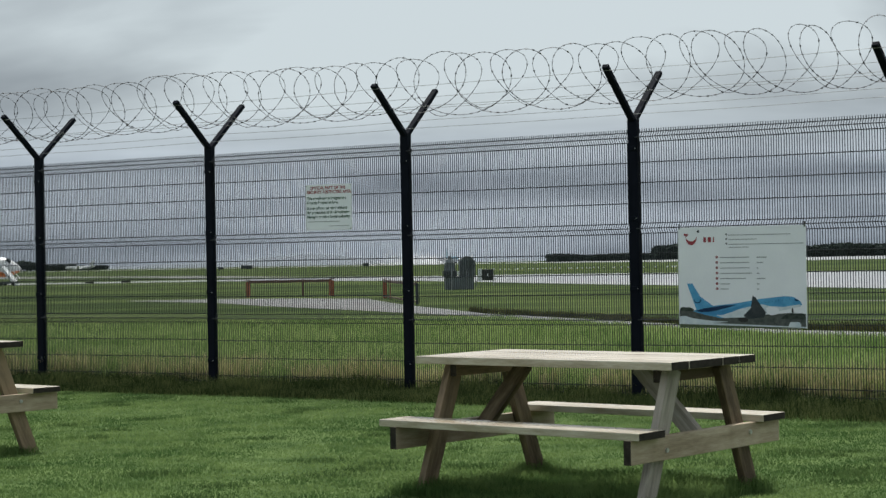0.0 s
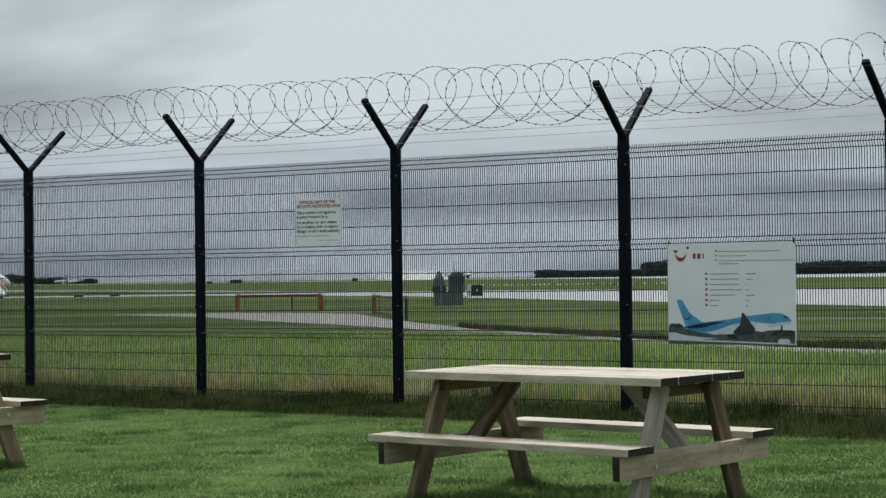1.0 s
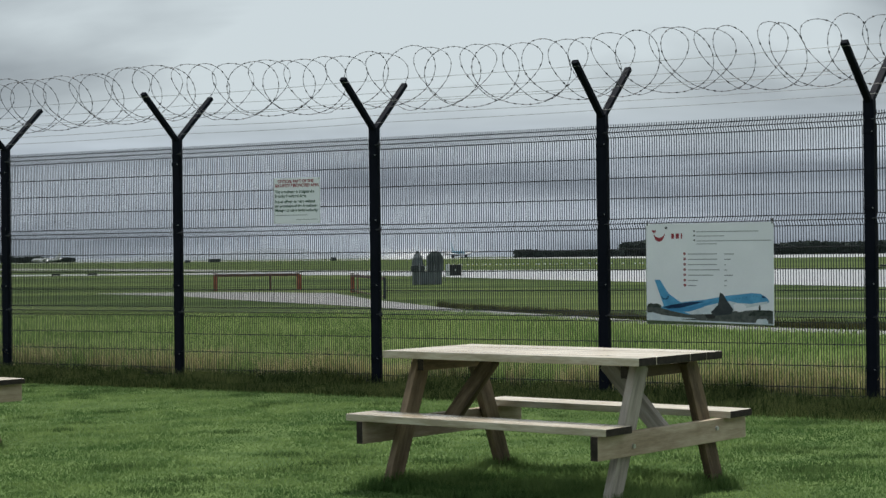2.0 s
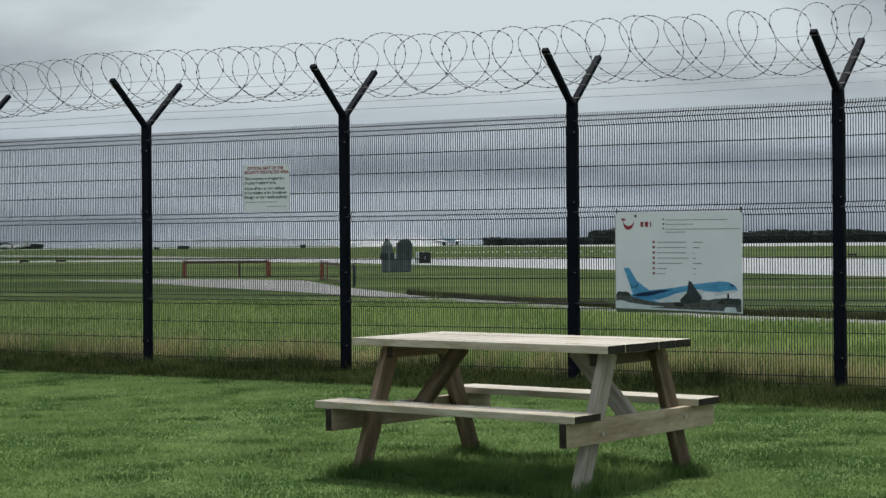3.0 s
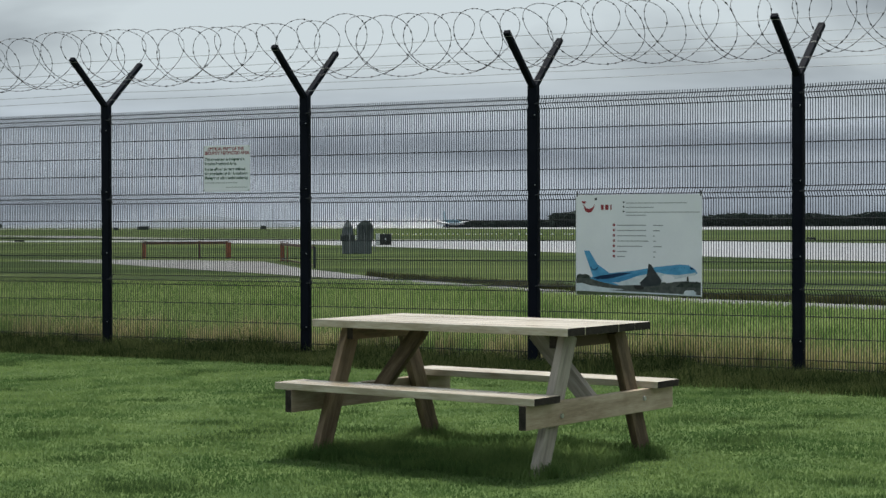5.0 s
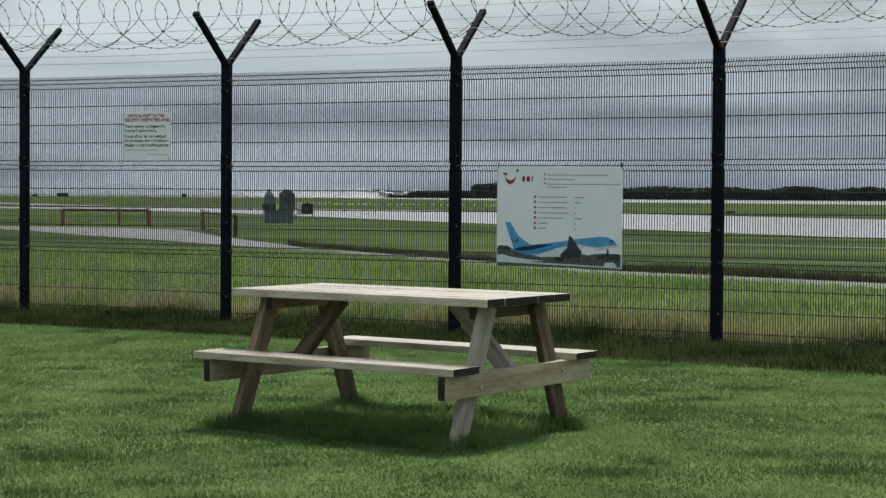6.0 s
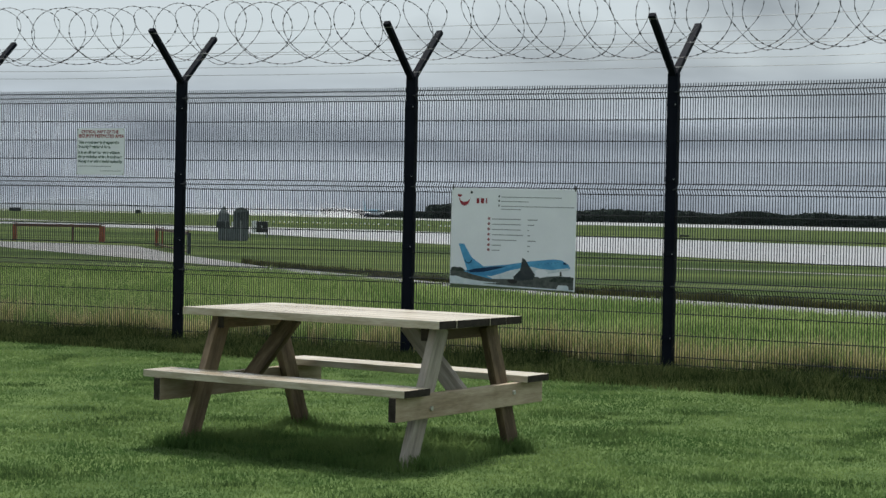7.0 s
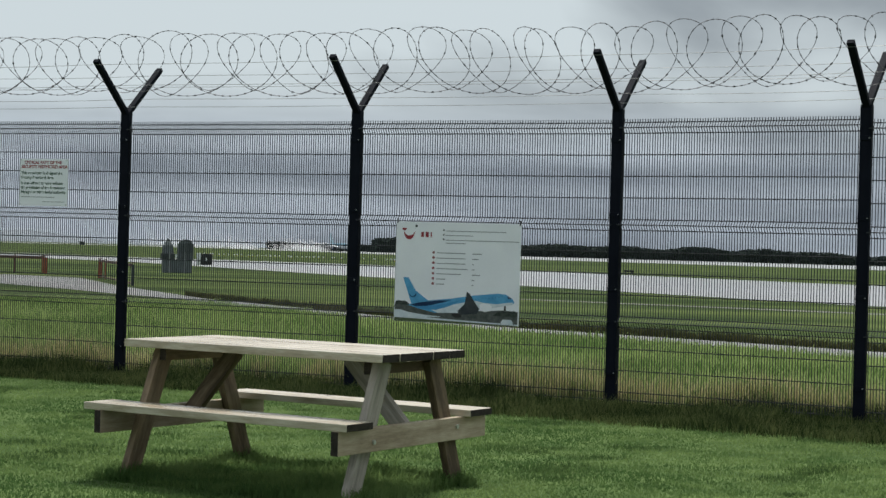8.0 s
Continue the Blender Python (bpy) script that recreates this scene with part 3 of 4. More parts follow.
    part("picture_undercarriage", flat(P([(0.470, 0.895), (0.555, 0.895), (0.545, 0.935), (0.500, 0.940), (0.475, 0.925)]), 0.0053), M_BLACK, sign)
    bm = bmesh.new()
    for i in range(9):
        w = math.pi * (1.05 + 0.9 * i / 8)
        disc(X(0.150 + 0.026 * math.cos(w)), Y(0.720 - 0.03 * math.sin(w)), 0.006, 0.0056, bm, 6)
    part("picture_fin_mark", bm, M_NAVY, sign)
    for sx in (-1, 1):
        bm = box(0.012, 0.05, 0.012, 0.003, (sx * (W / 2 - 0.012), H / 2 + 0.008, 0.0))
        part("cable_tie", bm, M_BLACK, sign)


airliner_sign()


def warning_sign():
    W, H = 0.570, 0.462
    cx, cy = -1.141 - NRM[0] * 0.05, 18.313 - NRM[1] * 0.05
    sign = thing("warning_sign", face_pose(cx, cy, 1.856, YAW_F, -0.3), "small white restricted area notice with red heading", "sign")
    part("plate", box(W, H, 0.004, 0.0015), M_SIGN, sign)
    L = -W / 2
    text("CRITICAL PART OF THE", 0.042, L + 0.050, H / 2 - 0.036, 0.0035, M_RED, sign, 0.0016)
    text("SECURITY RESTRICTED AREA", 0.042, L + 0.016, H / 2 - 0.078, 0.0035, M_RED, sign, 0.0016)
    body = ["This aerodrome is designated a", "Security Restricted Area.", "It is an offence to enter without", "the permission of the Aerodrome", "Manager or other lawful authority"]
    for i, line in enumerate(body):
        text(line, 0.0385, L + 0.016, H / 2 - 0.140 - 0.044 * i - (0.012 if i > 1 else 0), 0.0035, M_GREEN_INK, sign, 0.0014)
    bm = bar(L + 0.02, -H / 2 + 0.085, 0.40, 0.006, 0.0035)
    bar(L + 0.28, -H / 2 + 0.040, 0.26, 0.005, 0.0035, bm)
    part("faint_line", bm, M_GREY_INK, sign)
    for sx in (-1, 1):
        for sy in (-1, 1):
            part("corner_tie", box(0.010, 0.010, 0.010, 0.003, (sx * (W / 2 - 0.012), sy * (H / 2 - 0.012), 0.003)), M_GREY_INK, sign)


warning_sign()


# ---- picnic tables ----
def plank(name, L, w, t, parent, m, label="", bevel=0.004, dark_ends=True, wood=None):
    bm = box(L, w, t, bevel)
    for f in bm.faces:
        if dark_ends and abs(f.normal.x) > 0.3:
            f.material_index = 1
    return part(name, bm, (wood or M_WOOD, M_END), parent, label, m)


T = dict(L=1.712, W=0.818, zt=0.747, vb=0.600, wb=0.234, zb=0.415, lu=0.725, lvb=0.525, lvt=0.236)


def beam_between(name, a, b, w, t, parent, up, dark_ends=False, extra=0.0, wood=None):
    a, b, up = Vector(a), Vector(b), Vector(up)
    x = (b - a).normalized()
    z = (up - x * up.dot(x)).normalized()
    y = z.cross(x)
    m = Matrix((x, y, z)).transposed().to_4x4()
    m.translation = (a + b) / 2
    return plank(name, (b - a).length + extra, w, t, parent, m, dark_ends=dark_ends, wood=wood)


def picnic_table(m, label):
    tb = thing("picnic_table", m, label, "picnic table", "picnic tables on the lawn")
    n, gap, th = 5, 0.0012, 0.042
    w = (T["W"] - gap * (n - 1)) / n
    for i in range(n):
        v = -T["W"] / 2 + w / 2 + i * (w + gap)
        plank("top_board", T["L"] + random.uniform(-0.006, 0.006), w, th, tb, pose(random.uniform(-0.003, 0.003), v, T["zt"] - th / 2))
    for s in (-1, 1):
        plank("bench_board", T["L"] + 0.004, T["wb"], 0.038, tb, pose(0, s * T["vb"], T["zb"] - 0.019))
    for e in (-1, 1):
        u = e * T["lu"] + 0.020
        for s in (-1, 1):
            zt = T["zt"] - th
            a = (u, s * (T["lvb"] + 0.020), -0.07)
            b = (u, s * T["lvt"], zt)
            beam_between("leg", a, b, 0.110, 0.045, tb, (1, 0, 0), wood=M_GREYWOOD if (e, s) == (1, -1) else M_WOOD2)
        # seat beam bolted outside the legs
        bm_ob = plank("seat_beam", 1.45, 0.122, 0.045, tb, pose(u + e * 0.046, 0, T["zb"] - 0.038 - 0.061) @ pose(0, 0, 0, 90, 0, 90), wood=M_BEAM)
        for s in (-1, 1):
            k = T["lvt"] + (T["lvb"] - T["lvt"]) * 0.60
            part("bolt", cyl(0.012, 0.012, 0.012, 10), M_BOLT, bm_ob, "zinc bolt head", pose(s * k, 0.012 * s, e * 0.026))
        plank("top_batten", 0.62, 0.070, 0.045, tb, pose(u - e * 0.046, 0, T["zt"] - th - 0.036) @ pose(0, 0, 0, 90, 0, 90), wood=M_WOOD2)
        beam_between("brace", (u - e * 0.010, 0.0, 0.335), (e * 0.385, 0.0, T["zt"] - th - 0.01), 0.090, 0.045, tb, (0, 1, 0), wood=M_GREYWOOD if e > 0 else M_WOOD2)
    return tb


picnic_table(pose(0.738, 9.940, 0.0, 0.0, 0.0, -40.05), "pale weathered pine picnic table with attached benches on lawn")
picnic_table(pose(-3.840, 12.690, 0.04, 0, 0, -40.0), "pale pine picnic table beside a fence post")


# ---- things on the airfield ----
def barrier(p, q, posts, h, label, rail=0.11, lower=0.0):
    """A rail on posts; posts are rows of place along it, width and material."""
    dx, dy = q[0] - p[0], q[1] - p[1]
    L, yaw = math.hypot(dx, dy), math.degrees(math.atan2(dy, dx))
    b = thing("barrier_rail", pose(p[0], p[1], 0, 0, 0, yaw), label, "barrier", "red barriers by the road")
    for f, w, material in posts:
        post = part("post", box(w, w * 0.7, h + 0.05, 0.01, (f * L, 0, h / 2)), material, b)
        part("post_cap", box(w * 1.12, w * 0.8, 0.03, 0.008, (f * L, 0, h + 0.085)), M_RAIL, post)
    part("rail", box(L, 0.06, rail, 0.01, (L / 2, -0.03, h + 0.01)), M_RAIL, b, "dull red-brown rail")
    if lower:
        part("lower_rail", box(L, 0.05, 0.05, 0.008, (L / 2, -0.02, h * lower)), M_RAIL, b)


barrier((-8.05, 73.5), (-4.605, 73.0), ((0.0, 0.15, M_RUST), (0.66, 0.08, M_RAIL), (1.0, 0.20, M_RUST)), 0.62, "faded red post and rail barrier beside the road")
barrier((-2.246, 66.8), (-0.88, 55.5), ((0.0, 0.18, M_RUST), (0.20, 0.07, M_RUST), (1.0, 0.13, M_CABDK)), 0.62, "red barrier turned along the road edge", 0.09, 0.12)


def cabinets():
    c = thing("equipment_cabinet", pose(0.6, 84.0, 0, 0, 0, 4), "grey metal equipment cabinet group with rounded tops on grass", "cabinet")
    part("plinth", box(1.34, 0.7, 0.62, 0.03, (0.05, 0, 0.31)), M_CAB, c)
    bm = box(0.70, 0.5, 0.75, 0.02, (0.42, 0, 0.98))
    cyl(0.35, 0.35, 0.5, 20, (0.42, 0, 1.20), pose(0, 0, 0, 90, 0, 0), bm)
    part("round_housing", bm, M_CAB, c)
    part("dark_panel", box(0.62, 0.10, 0.30, 0.02, (-0.42, -0.34, 0.74)), M_CABDK, c, "dark panel")
    bm = cyl(0.29, 0.24, 0.42, 10, (-0.38, 0, 1.04))
    cyl(0.24, 0.10, 0.22, 10, (-0.38, 0, 1.36), None, bm)
    cyl(0.10, 0.05, 0.10, 10, (-0.38, 0, 1.52), None, bm)
    part("conical_hood", bm, M_CAB, c)
    part("pale_plate", box(0.10, 0.02, 0.16, 0.005, (-0.02, -0.36, 0.78)), M_WHITE, c, "small pale plate")
    for k in range(5):
        part("rib", box(0.025, 0.02, 0.72, 0.004, (0.14 + 0.14 * k, -0.255, 0.98)), M_CABDK, c)
    for x in (-0.33, 0.38):
        part("pole", cyl(0.03, 0.03, 1.0, 8, (x, -0.37, 0.45)), M_GREY_INK, c)


cabinets()


def taxi_sign():
    s = thing("taxiway_sign", pose(2.12, 95.0, 0, 0, 0, -6), "small black and white taxiway marker sign on legs", "sign")
    part("white_panel", box(0.24, 0.34, 0.62, 0.015, (-0.28, 0.0, 0.58)), M_WHITE, s, "white side panel")
    part("black_panel", box(0.60, 0.30, 0.58, 0.02, (0.125, 0.0, 0.58)), M_BLACK, s, "black panel")
    part("pale_mark", box(0.05, 0.012, 0.16, 0.003, (0.13, -0.154, 0.57)), M_WHITE, s, "small pale mark")
    for x in (-0.5, 0.4):
        part("leg", cyl(0.03, 0.03, 0.32, 8, (x, 0, 0.15)), M_GREY_INK, s)


taxi_sign()


def edge_light():
    l = thing("runway_light", pose(0, 0, 0), "small white elevated light by the runway", "runway light", "runway edge lights")
    part("stem", cyl(0.05, 0.04, 0.14, 8, (0, 0, 0.07)), M_YELLOW, l)
    part("lamp_head", cyl(0.13, 0.10, 0.16, 10, (0, 0, 0.21)), M_WHITE, l, "white lamp head")
    return l


first = edge_light()
rl = random.Random(3)
spots = [(5.0 + 0.62 * i + rl.uniform(-0.12, 0.12), 250 - 0.5 * i + rl.uniform(-4, 4)) for i in range(58)]
first.matrix_basis = pose(*spots[0], 0)
for x, y in spots[1:]:
    copy_thing(first, pose(x, y, 0, 0, 0, rl.uniform(0, 360)))


def marker_box(x, y, yaw):
    b = thing("marker_board", pose(x, y, 0, 0, 0, yaw), "low dark marker board at the taxiway edge", "marker board")
    part("panel", box(0.75, 0.12, 0.16, 0.02, (0, 0, 0.20)), M_BLACK, b)
    for s in (-1, 1):
        part("foot", box(0.06, 0.06, 0.14, 0.01, (s * 0.28, 0, 0.06)), M_BLACK, b)


marker_box(37.0, 141.0, -10)


# ---- far woods, hill and buildings ----
def woods(name, x0, x1, y, hmin, hmax, count, seed, label, profile=None):
    rnd = random.Random(seed)
    V, Fc = [], []
    for i in range(count):
        f = rnd.random()
        x = x0 + (x1 - x0) * f
        tall = hmin + (hmax - hmin) * (0.5 + 0.5 * noise.noise((x * 0.021, seed, 0.3))) * rnd.uniform(0.75, 1.0)
        if profile:
            tall *= profile(f)
        z = tall * rnd.random() ** 0.6
        r = rnd.uniform(1.2, 2.7)
        yy = y + rnd.uniform(-12, 12)
        o = len(V)
        for _ in range(6):
            a, b = rnd.uniform(0, 6.283), rnd.uniform(-1, 1)
            q = math.sqrt(1 - b * b)
            V.append((x + r * 1.3 * q * math.cos(a), yy + r * q * math.sin(a), max(z + r * 0.8 * b, 0.0)))
        Fc += [(o, o + 1, o + 2), (o + 2, o + 3, o + 4), (o + 4, o + 5, o), (o + 1, o + 3, o + 5), (o, o + 3, o + 4), (o + 1, o + 2, o + 5)]
    ob = link(name, raw(name, V, Fc, M_WOODS))
    tagged(ob, label, "trees", kind="stuff")


woods("far_woods", 86, 760, 1500, 4.0, 15.5, 36000, 5, "dark distant tree line beyond the runway", lambda f: 0.55 if f < 0.13 else (1.25 if f < 0.26 else 1.0))
woods("far_copse", -640, -488, 2600, 4.0, 24.0, 2600, 9, "dark copse behind the apron", lambda f: 1.25 - 0.8 * f)


def hill():
    bm = bmesh.new()
    n = 60
    top, bot = [], []
    for i in range(n):
        f = i / (n - 1)
        x = -900 + 1100 * f
        h = 5 + 22 * math.exp(-((x + 330) / 150) ** 2) + 6 * math.exp(-((x + 620) / 120) ** 2) + 2.5 * noise.noise((x * 0.02, 0, 0))
        top.append(bm.verts.new((x, 4300, h)))
        bot.append(bm.verts.new((x, 4000, -2)))
    for i in range(n - 1):
        bm.faces.new((bot[i], bot[i + 1], top[i + 1], top[i]))
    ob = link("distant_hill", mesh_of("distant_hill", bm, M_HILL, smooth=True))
    tagged(ob, "low blue-grey hill on the horizon", "hill", kind="structure")


hill()


def hut(x, y, w, h, d=6.0):
    b = thing("airfield_hut", pose(x, y, 0, 0, 0, 5), "small dark flat-roofed hut far across the airfield", "hut", "far huts")
    part("wall", box(w, d, h, 0.05, (0, 0, h / 2)), M_CABDK, b)
    part("roof", box(w + 0.5, d + 0.5, 0.3, 0.05, (0, 0, h + 0.15)), M_FENCEBOARD, b)


hut(-98.8, 900, 5.5, 1.5)
hut(-112, 900, 2.5, 0.9)
hut(-44, 1000, 2.6, 1.6)


marker_box(-29.4, 149.0, 5)
marker_box(-26.4, 149.0, 5)


# ---- airliners ----
def lathe(profile, seg=24, split=None):
    """A body along x from (x, radius, height offset) rows; faces over split get the second material."""
    bm = bmesh.new()
    rings = []
    for x, r, dz in profile:
        rings.append([bm.verts.new((x, r * math.cos(2 * math.pi * k / seg), dz + r * math.sin(2 * math.pi * k / seg))) for k in range(seg)])
    for a, b in zip(rings[:-1], rings[1:]):
        for k in range(seg):
            f = bm.faces.new((a[k], b[k], b[(k + 1) % seg], a[(k + 1) % seg]))
            f.smooth = True
            if split is not None and f.calc_center_median().z > split:
                f.material_index = 1
    bm.faces.new(rings[0][::-1])
    bm.faces.new(rings[-1])
    bmesh.ops.recalc_face_normals(bm, faces=bm.faces)
    return bm


def wing_mesh(rows):
    """A lifting surface from rows of leading edge x, y, z, chord and thickness."""
    bm = bmesh.new()
    sec = [(0, 0), (0.08, 0.5), (0.3, 0.9), (0.65, 0.6), (1, 0.05), (0.65, -0.4), (0.3, -0.6), (0.08, -0.35)]
    rings = [[bm.verts.new((x - c * u, y, z + t * v)) for u, v in sec] for x, y, z, c, t in rows]
    for a, b in zip(rings[:-1], rings[1:]):
        for k in range(len(sec)):
            bm.faces.new((a[k], a[(k + 1) % len(sec)], b[(k + 1) % len(sec)], b[k]))
    bm.faces.new(rings[0])
    bm.faces.new(rings[-1][::-1])
    bmesh.ops.recalc_face_normals(bm, faces=bm.faces)
    return bm


def fin_mesh(rows):
    bm = wing_mesh(rows)
    bmesh.ops.transform(bm, matrix=Matrix(((1, 0, 0, 0), (0, 0, 1, 0), (0, 1, 0, 0), (0, 0, 0, 1))), verts=bm.verts)
    bmesh.ops.recalc_face_normals(bm, faces=bm.faces)
    return bm


def airliner(m, label, belly, upper, fin, engine, split=3.4):
    """A twin-jet, nose towards +x, wheels on z = 0."""
    a = thing("airliner", m, label, "airliner")
    zc = 3.4
    prof = [(18.5, 0.15, -0.5), (18.1, 0.6, -0.42), (17.2, 1.15, -0.28), (15.8, 1.65, -0.10), (13.5, 1.9, 0), (0, 1.95, 0), (-9, 1.9, 0.02), (-13, 1.45, 0.35), (-17, 0.8, 0.8), (-19.4, 0.25, 1.1)]
    part("fuselage", lathe([(x, r, zc + d) for x, r, d in prof], 24, split), (belly, upper), a)
    for s in (-1, 1):
        w = part("wing", wing_mesh([(5.2, s * 1.2, 2.5, 7.6, 0.75), (1.6, s * 6.0, 3.2, 4.6, 0.9), (-4.6, s * 17.0, 4.9, 1.7, 0.42), (-5.8, s * 17.7, 6.6, 0.7, 0.15)]), M_WHITE, a)
        part("spoiler", box(0.9, 6.5, 0.08, 0.02, (-2.2, s * 7.2, 3.75), None, pose(0, 0, 0, 0, 50, -s * 18)), M_WHITE, w, "raised spoiler")
        part("flap", box(1.6, 8.0, 0.14, 0.03, (-3.9, s * 6.4, 2.6), None, pose(0, 0, 0, 0, -35, -s * 8)), M_WHITE, w)
        e = part("engine", lathe([(5.8, 0.92, 1.55), (5.9, 1.05, 1.55), (5.0, 1.18, 1.55), (3.4, 1.05, 1.55), (1.8, 0.62, 1.6)], 18), engine, a)
        e.matrix_basis = pose(0, s * 4.9, 0)
        part("intake", cyl(0.86, 0.80, 0.1, 18, (5.86, 0, 1.55), pose(0, 0, 0, 0, 90, 0)), M_TYRE, e, "dark engine intake")
        part("tailplane", wing_mesh([(-14.4, s * 0.6, 4.6, 3.6, 0.3), (-18.2, s * 6.8, 5.3, 1.3, 0.1)]), M_WHITE, a)
        g = part("main_gear", cyl(0.16, 0.16, 1.9, 8, (-1.2, s * 2.9, 1.45)), M_CAB, a)
        for k in (-0.35, 0.35):
            part("wheel", cyl(0.55, 0.55, 0.35, 16, (-1.2, s * 2.9 + k, 0.55), pose(0, 0, 0, 90, 0, 0)), M_TYRE, g)
    part("tail_fin", fin_mesh([(-10.5, 4.9, 0, 6.6, 0.35), (-17.2, 12.0, 0, 2.6, 0.15)]), fin, a)
    g = part("nose_gear", cyl(0.12, 0.12, 1.6, 8, (14.2, 0, 1.2)), M_CAB, a)
    part("wheel", cyl(0.4, 0.4, 0.4, 16, (14.2, 0, 0.4), pose(0, 0, 0, 90, 0, 0)), M_TYRE, g)
    part("windscreen", box(0.9, 2.3, 0.55, 0.12, (16.5, 0, 4.35), None, pose(0, 0, 0, 0, 38, 0)), M_GLASSY, a, "dark cockpit windows")
    return a


landing = airliner(pose(8, 1350, 0.4, 0, 0, -76), "blue and white twin-jet rolling on a wet runway", M_PALE, M_AIRBLUE, M_AIRPALE, M_NAVY)
airliner(pose(-49.2, 165, -0.2, 0, 0, 8) @ Matrix.Scale(0.55, 4), "small white and orange parked jet beside the taxiway", M_ORANGE, M_WHITE, M_ORANGE, M_WHITE, 2.6)
airliner(pose(-446, 2200, 0, 0, 0, 170), "small white parked twin-jet far on the apron", M_WHITE, M_WHITE, M_WHITE, M_WHITE)


def air_steps():
    """Passenger steps on wheels, drawn up beside the parked jet."""
    st = thing("passenger_steps", pose(-37.2, 154.0, 0, 0, 0, 172), "white wheeled passenger steps beside a parked jet", "steps")
    part("flight", box(2.2, 0.9, 0.22, 0.03, (0, 0, 0.85), None, pose(0, 0, 0, 0, -50, 0)), M_WHITE, st)
    for k in (-1, 1):
        part("handrail", box(2.2, 0.05, 0.05, 0.01, (-0.1, k * 0.42, 1.35), None, pose(0, 0, 0, 0, -50, 0)), M_WHITE, st)
        for x in (-0.5, 0.6):
            part("wheel", cyl(0.15, 0.15, 0.12, 12, (x, k * 0.45, 0.15), pose(0, 0, 0, 90, 0, 0)), M_TYRE, st)
    part("chassis", box(1.5, 0.8, 0.12, 0.02, (0, 0, 0.24)), M_CAB, st)


air_steps()


def spray_cloud(seed, n, reach, tall, label):
    """Droplets thrown up behind the rolling airliner, thinning out to the edges."""
    rng = np.random.default_rng(seed)
    f = rng.random(n) ** 1.3
    trail = 30 + reach * f
    x = -0.50 * trail + rng.normal(size=n) * (5 + 8 * f)
    y = 0.86 * trail + rng.normal(size=n) * 8
    z = np.abs(rng.normal(size=n)) * (1.6 + tall * f) + 0.3
    c = np.c_[x, y, z]
    size = rng.uniform(0.07, 0.20, n)[:, None]
    V = np.concatenate([(c + rng.normal(size=c.shape) * size)[:, None] for _ in range(3)], 1).reshape(-1, 3)
    V[:, 2] = np.maximum(V[:, 2], 0.05)
    F3 = np.arange(len(V)).reshape(-1, 3)
    ob = link("water_spray", raw("water_spray", V.tolist(), F3.tolist(), M_SPRAY), None, pose(8, 1350, 0))
    return tagged(ob, label, "spray", kind="stuff")


# the fresh plume follows the jet; older veils drift on behind it more slowly
sprays = [
    (spray_cloud(11, 17000, 34, 3.2, "white plume of water spray behind a landing airliner"), 1.0),
    (spray_cloud(12, 10000, 60, 3.6, "thin veil of spray drifting over a wet runway"), 0.62),
    (spray_cloud(13, 8000, 60, 3.0, "old veil of spray hanging over a wet runway"), 0.28),
]


# ---- grass ----
def blades(name, points, hmin, hmax, width, material, label, seed, lean=0.5, patch=0.0):
    rng = np.random.default_rng(seed)
    n = len(points)
    h = rng.uniform(hmin, hmax, n)
    if patch:
        h *= 1 + patch * np.array([noise.noise((p[0] * 1.3, p[1] * 1.3, 2.0)) for p in points])
    a = rng.uniform(0, 2 * np.pi, n)
    b = rng.uniform(0, 2 * np.pi, n)
    wx, wy = np.cos(a) * width / 2, np.sin(a) * width / 2
    lx, ly = np.cos(b) * h * lean * rng.random(n), np.sin(b) * h * lean * rng.random(n)
    V = np.zeros((n, 5, 3))
    V[:, 0] = np.c_[points[:, 0] - wx, points[:, 1] - wy, np.full(n, -0.01)]
    V[:, 1] = np.c_[points[:, 0] + wx, points[:, 1] + wy, np.full(n, -0.01)]
    V[:, 2] = np.c_[points[:, 0] + wx * 0.8 + lx * 0.35, points[:, 1] + wy * 0.8 + ly * 0.35, h * 0.6]
    V[:, 3] = np.c_[points[:, 0] - wx * 0.8 + lx * 0.35, points[:, 1] - wy * 0.8 + ly * 0.35, h * 0.6]
    V[:, 4] = np.c_[points[:, 0] + lx, points[:, 1] + ly, h]
    o = np.arange(n) * 5
    quads = np.c_[o, o + 1, o + 2, o + 3]
    tris = np.c_[o + 3, o + 2, o + 4]
    me = bpy.data.meshes.new(name)
    me.vertices.add(5 * n)
    me.vertices.foreach_set("co", V.ravel())
    loops = np.concatenate([quads.ravel(), tris.ravel()])
    me.loops.add(len(loops))
    me.loops.foreach_set("vertex_index", loops.astype(np.int32))
    me.polygons.add(2 * n)
    me.polygons.foreach_set("loop_start", np.concatenate([np.arange(n) * 4, 4 * n + np.arange(n) * 3]).astype(np.int32))
    me.update(calc_edges=True)
    me.validate()
    me.materials.append(material)
    ob = link(name, me)
    return tagged(ob, label, "grass", kind="stuff")


def wedge(n, y0, y1, rng, margin=0.03, power=1.0):
    """Random points in the stretch of plan that is seen, between two depths."""
    y = (y0 ** (power + 1) + rng.random(n) * (y1 ** (power + 1) - y0 ** (power + 1))) ** (1 / (power + 1))
    t = np.tan(np.radians(-15)) + rng.random(n) * (np.tan(np.radians(24.5)) - np.tan(np.radians(-15)))
    return np.c_[y * t, y]


def side(p):
    return (p - P1) @ NRM


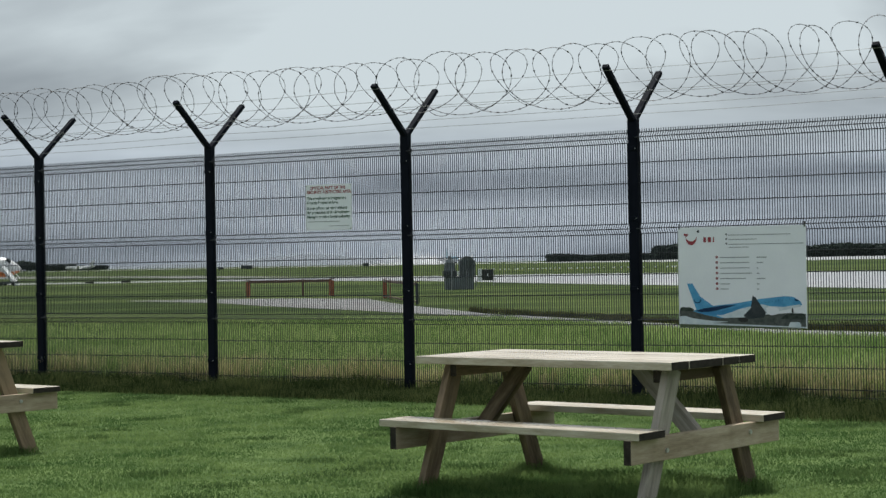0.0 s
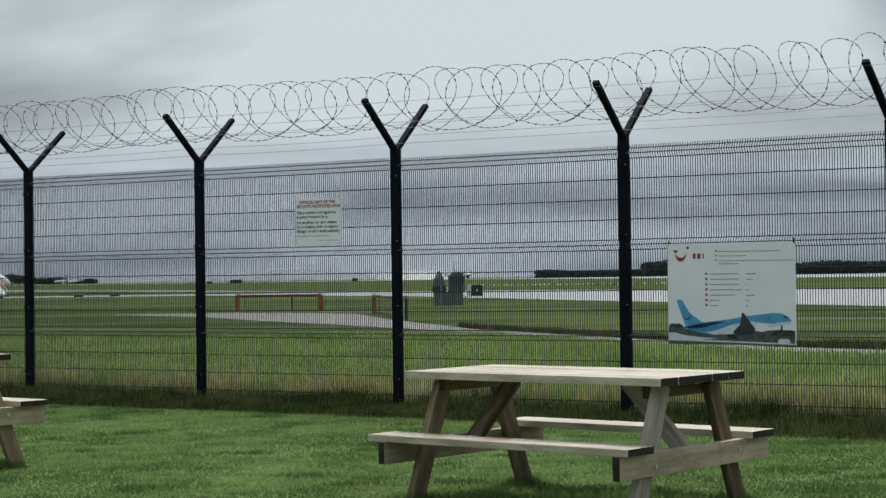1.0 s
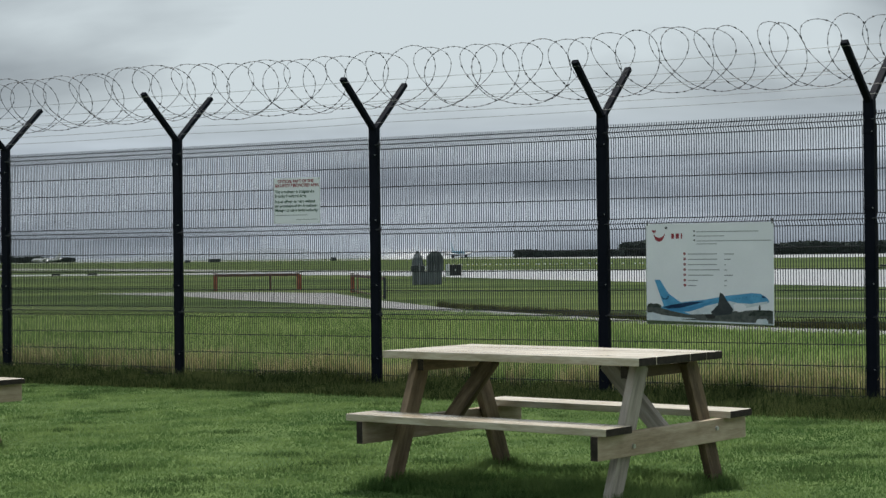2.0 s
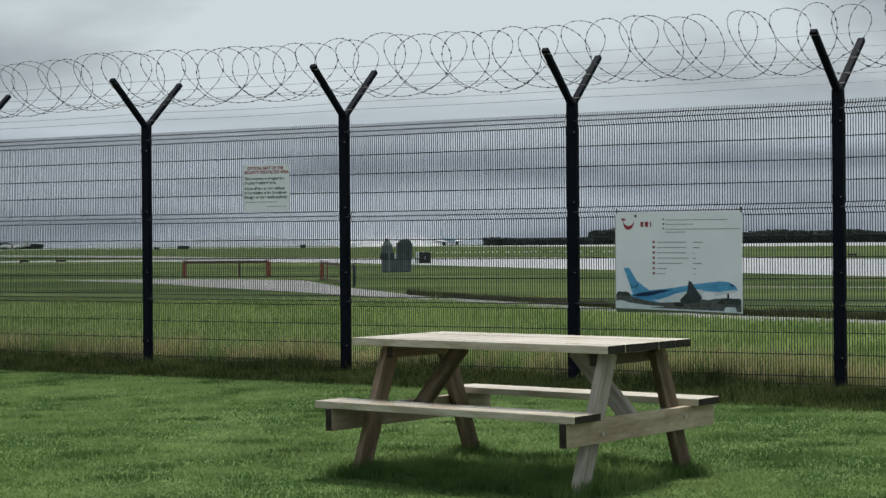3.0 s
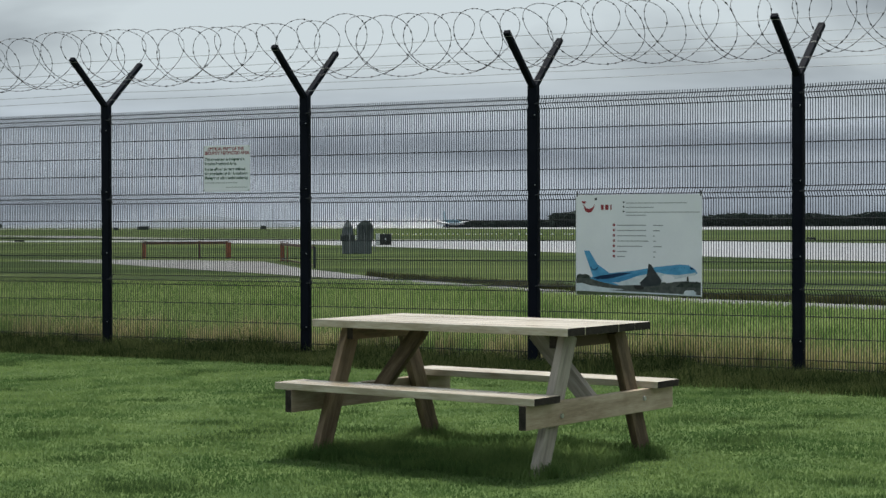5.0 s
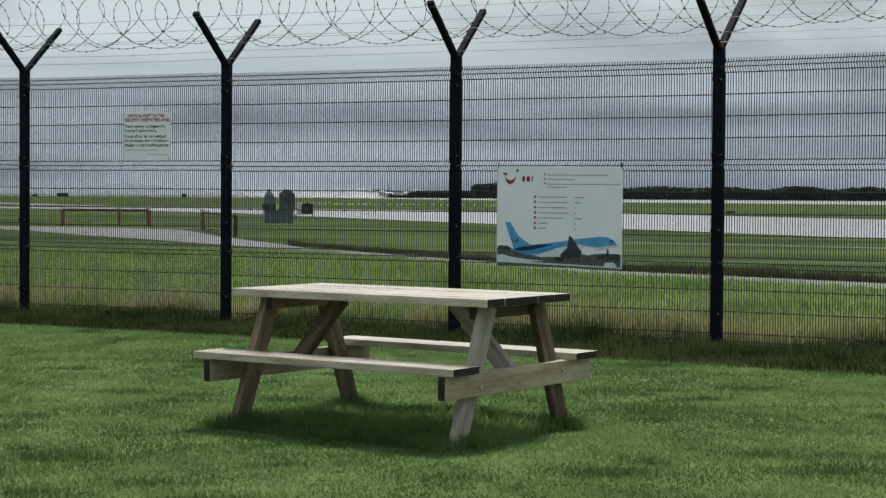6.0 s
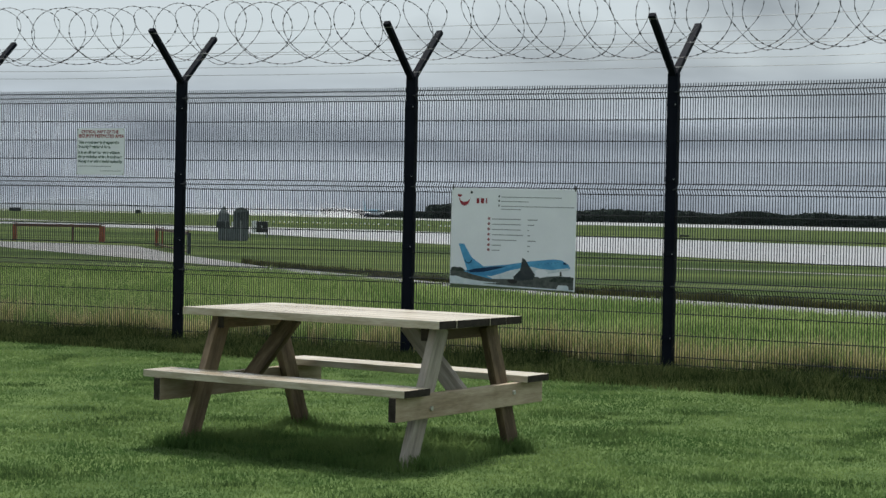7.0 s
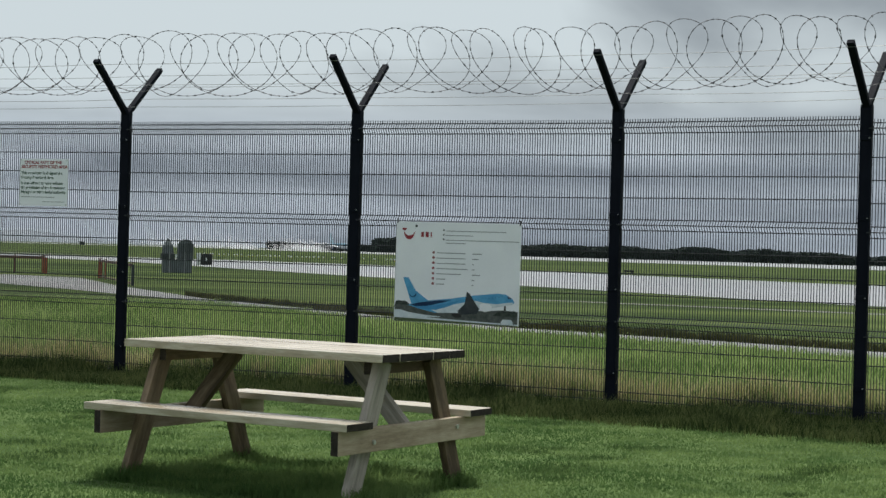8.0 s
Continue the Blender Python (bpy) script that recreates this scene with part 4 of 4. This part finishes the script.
ROAD_NEAR = [(-60, 78), (-12.4, 70.1), (-8.1, 63.4), (-6.0, 57.8), (-4.4, 53.9), (-2.5, 49.8), (-1.1, 46.2), (-0.1, 44.1), (1.0, 41.3), (3.4, 34.6), (5.6, 29.2), (7.0, 27.4), (8.2, 25.6), (9.5, 23.2), (13, 17.8), (22, 6)]


def grass():
    rng = np.random.default_rng(4)
    xs, ys = np.array(ROAD_NEAR).T
    p = wedge(420000, 5.6, 21.0, rng, power=0.2)
    p = p[side(p) < -0.9 - 0.10 * np.maximum((p - P1) @ D - 5, 0) + 0.12 * np.sin(p[:, 0] * 5)]
    blades("lawn_grass", p, 0.006, 0.017, 0.0070, M_BLADE, "short mown green lawn grass", 1, 1.3, 0.7)
    # darker tufts scattered over the lawn
    c0 = wedge(150, 5.8, 19.0, rng, power=0.3)
    c0 = c0[side(c0) < -1.3]
    spread = rng.uniform(0.03, 0.11, len(c0))
    p = np.concatenate([c + rng.normal(size=(int(2600 * w), 2)) * (w * 1.5, w) for c, w in zip(c0, spread)])
    blades("lawn_tuft", p, 0.014, 0.032, 0.0065, M_TUFT, "darker coarse tufts in the lawn", 12, 1.0, 0.4)
    # rough verge along the fence foot, wider towards the far end
    n = 95000
    s = rng.uniform(-3.5, 17.5, n)
    edge = 1.05 + 0.12 * np.maximum(s - 5, 0)
    q = -0.05 - (edge - 0.05) * rng.random(n) ** 0.9 + 0.07 * rng.normal(size=n)
    p = P1 + s[:, None] * D + q[:, None] * NRM
    blades("verge_grass", p, 0.03, 0.09, 0.006, M_TALL, "dark uncut grass along the fence foot", 2, 1.0, 0.7)
    # uneven weed clumps at the fence foot, kept off the posts
    cs = rng.uniform(-3.4, 17.4, 420)
    cq = 0.22 - rng.random(420) * (0.95 + 0.10 * np.maximum(cs - 5, 0))
    free = (np.abs((cs + 1.25) % 2.5 - 1.25) > 0.22) | (cq > 0.05)
    cs, cq = cs[free], cq[free]
    groups = []
    for lo, hi in ((0.05, 0.11), (0.08, 0.17)):
        pick = rng.random(len(cs)) < 0.5
        pts = [P1 + (a + rng.normal(0, 0.13, 130))[:, None] * D + (b + rng.normal(0, 0.07, 130))[:, None] * NRM for a, b in zip(cs[pick], cq[pick])]
        groups.append((np.concatenate(pts), lo, hi))
    for k, (p, lo, hi) in enumerate(groups):
        blades("weed_clump", p, lo, hi, 0.008, M_TALL, "dark ragged weeds at the fence foot", 20 + k, 1.1, 0.5)
    n = 24000
    s, q = rng.uniform(-3.5, 17.5, n), 0.05 + np.abs(rng.normal(0.0, 0.25, n))
    keep = np.array([noise.noise((a * 1.7, 3.1, 0.0)) for a in s]) > -0.15
    p = P1 + s[keep, None] * D + q[keep, None] * NRM
    blades("straw_stalks", p, 0.10, 0.36, 0.008, M_STRAW, "bleached dry stalks behind the fence", 24, 0.7, 0.6)
    n = 34000
    s, q = rng.uniform(-3.5, 17.5, n), 0.06 + np.abs(rng.normal(0.0, 0.32, n))
    p = P1 + s[:, None] * D + q[:, None] * NRM
    blades("seed_grass", p, 0.08, 0.32, 0.005, M_MEADOW, "pale seeding stalks along the fence foot", 6, 0.6, 0.8)
    p = wedge(230000, 14.0, 40.0, rng, power=0.0)
    p = p[(side(p) > 0.35) & (p[:, 1] < np.interp(p[:, 0], xs, ys) - 0.9)]
    blades("meadow_grass", p, 0.05, 0.15, 0.009, M_MEADOW, "longer seeding grass beyond the fence", 3, 0.8, 0.5)
    # rough brown bank along the far side of the road
    n = 17000
    xr = rng.uniform(0.6, 13.5, n)
    yr = np.interp(xr, [-0.1, 1.0, 3.6, 5.8, 7.4, 8.9, 10.4, 14.5], [49.5, 44.0, 36.9, 31.0, 28.9, 27.0, 24.8, 19.6])
    p = np.c_[xr, yr + 0.15 + np.abs(rng.normal(0, 0.5, n))]
    blades("bank_grass", p, 0.05, 0.16, 0.010, M_BANK, "brown rough grass along the road edge", 9, 0.9, 0.6)
    # tufts that the mower leaves round the table legs
    n = 11000
    u, v = rng.uniform(-0.85, 0.85, n), rng.uniform(-0.70, 0.55, n)
    c, sn = math.cos(radians(-40)), math.sin(radians(-40))
    p = np.concatenate([np.c_[cx + u * c - v * sn, cy + u * sn + v * c] for cx, cy in ((0.736, 9.942), (-3.84, 12.69))])
    feet = [(0.745, -0.50), (0.745, 0.50), (-0.705, -0.50), (-0.705, 0.50)]
    tuft = [np.c_[0.736 + (a + du) * c - (b + dv) * sn, 9.942 + (a + du) * sn + (b + dv) * c] for a, b in feet for du, dv in [(rng.normal(0, 0.07, 420), rng.normal(0, 0.07, 420))]]
    blades("foot_grass", np.concatenate(tuft), 0.04, 0.11, 0.006, M_BLADE, "tall tufts of grass round the table feet", 8, 0.8, 0.4)
    blades("table_grass", p, 0.03, 0.085, 0.007, M_BLADE, "longer tufts of grass under the tables", 7, 0.9, 0.6)


grass()


def motions():
    way = [(0.0, 0.0038), (1.0, 0.0138), (3.5, 0.0425), (5.5, 0.0660), (7.5, 0.0902), (8.0, 0.0963)]
    rows = [(t, k * (1350 - 16.0 * t), 1350 - 16.0 * t) for t, k in way]
    walk(landing, [(t, pose(x, y, 0.4, 0, 0, -76)) for t, x, y in rows])
    x0, y0 = rows[0][1:]
    for veil, share in sprays:
        walk(veil, [(t, pose(x0 + (x - x0) * share, y0 + (y - y0) * share, 0)) for t, x, y in rows])


motions()
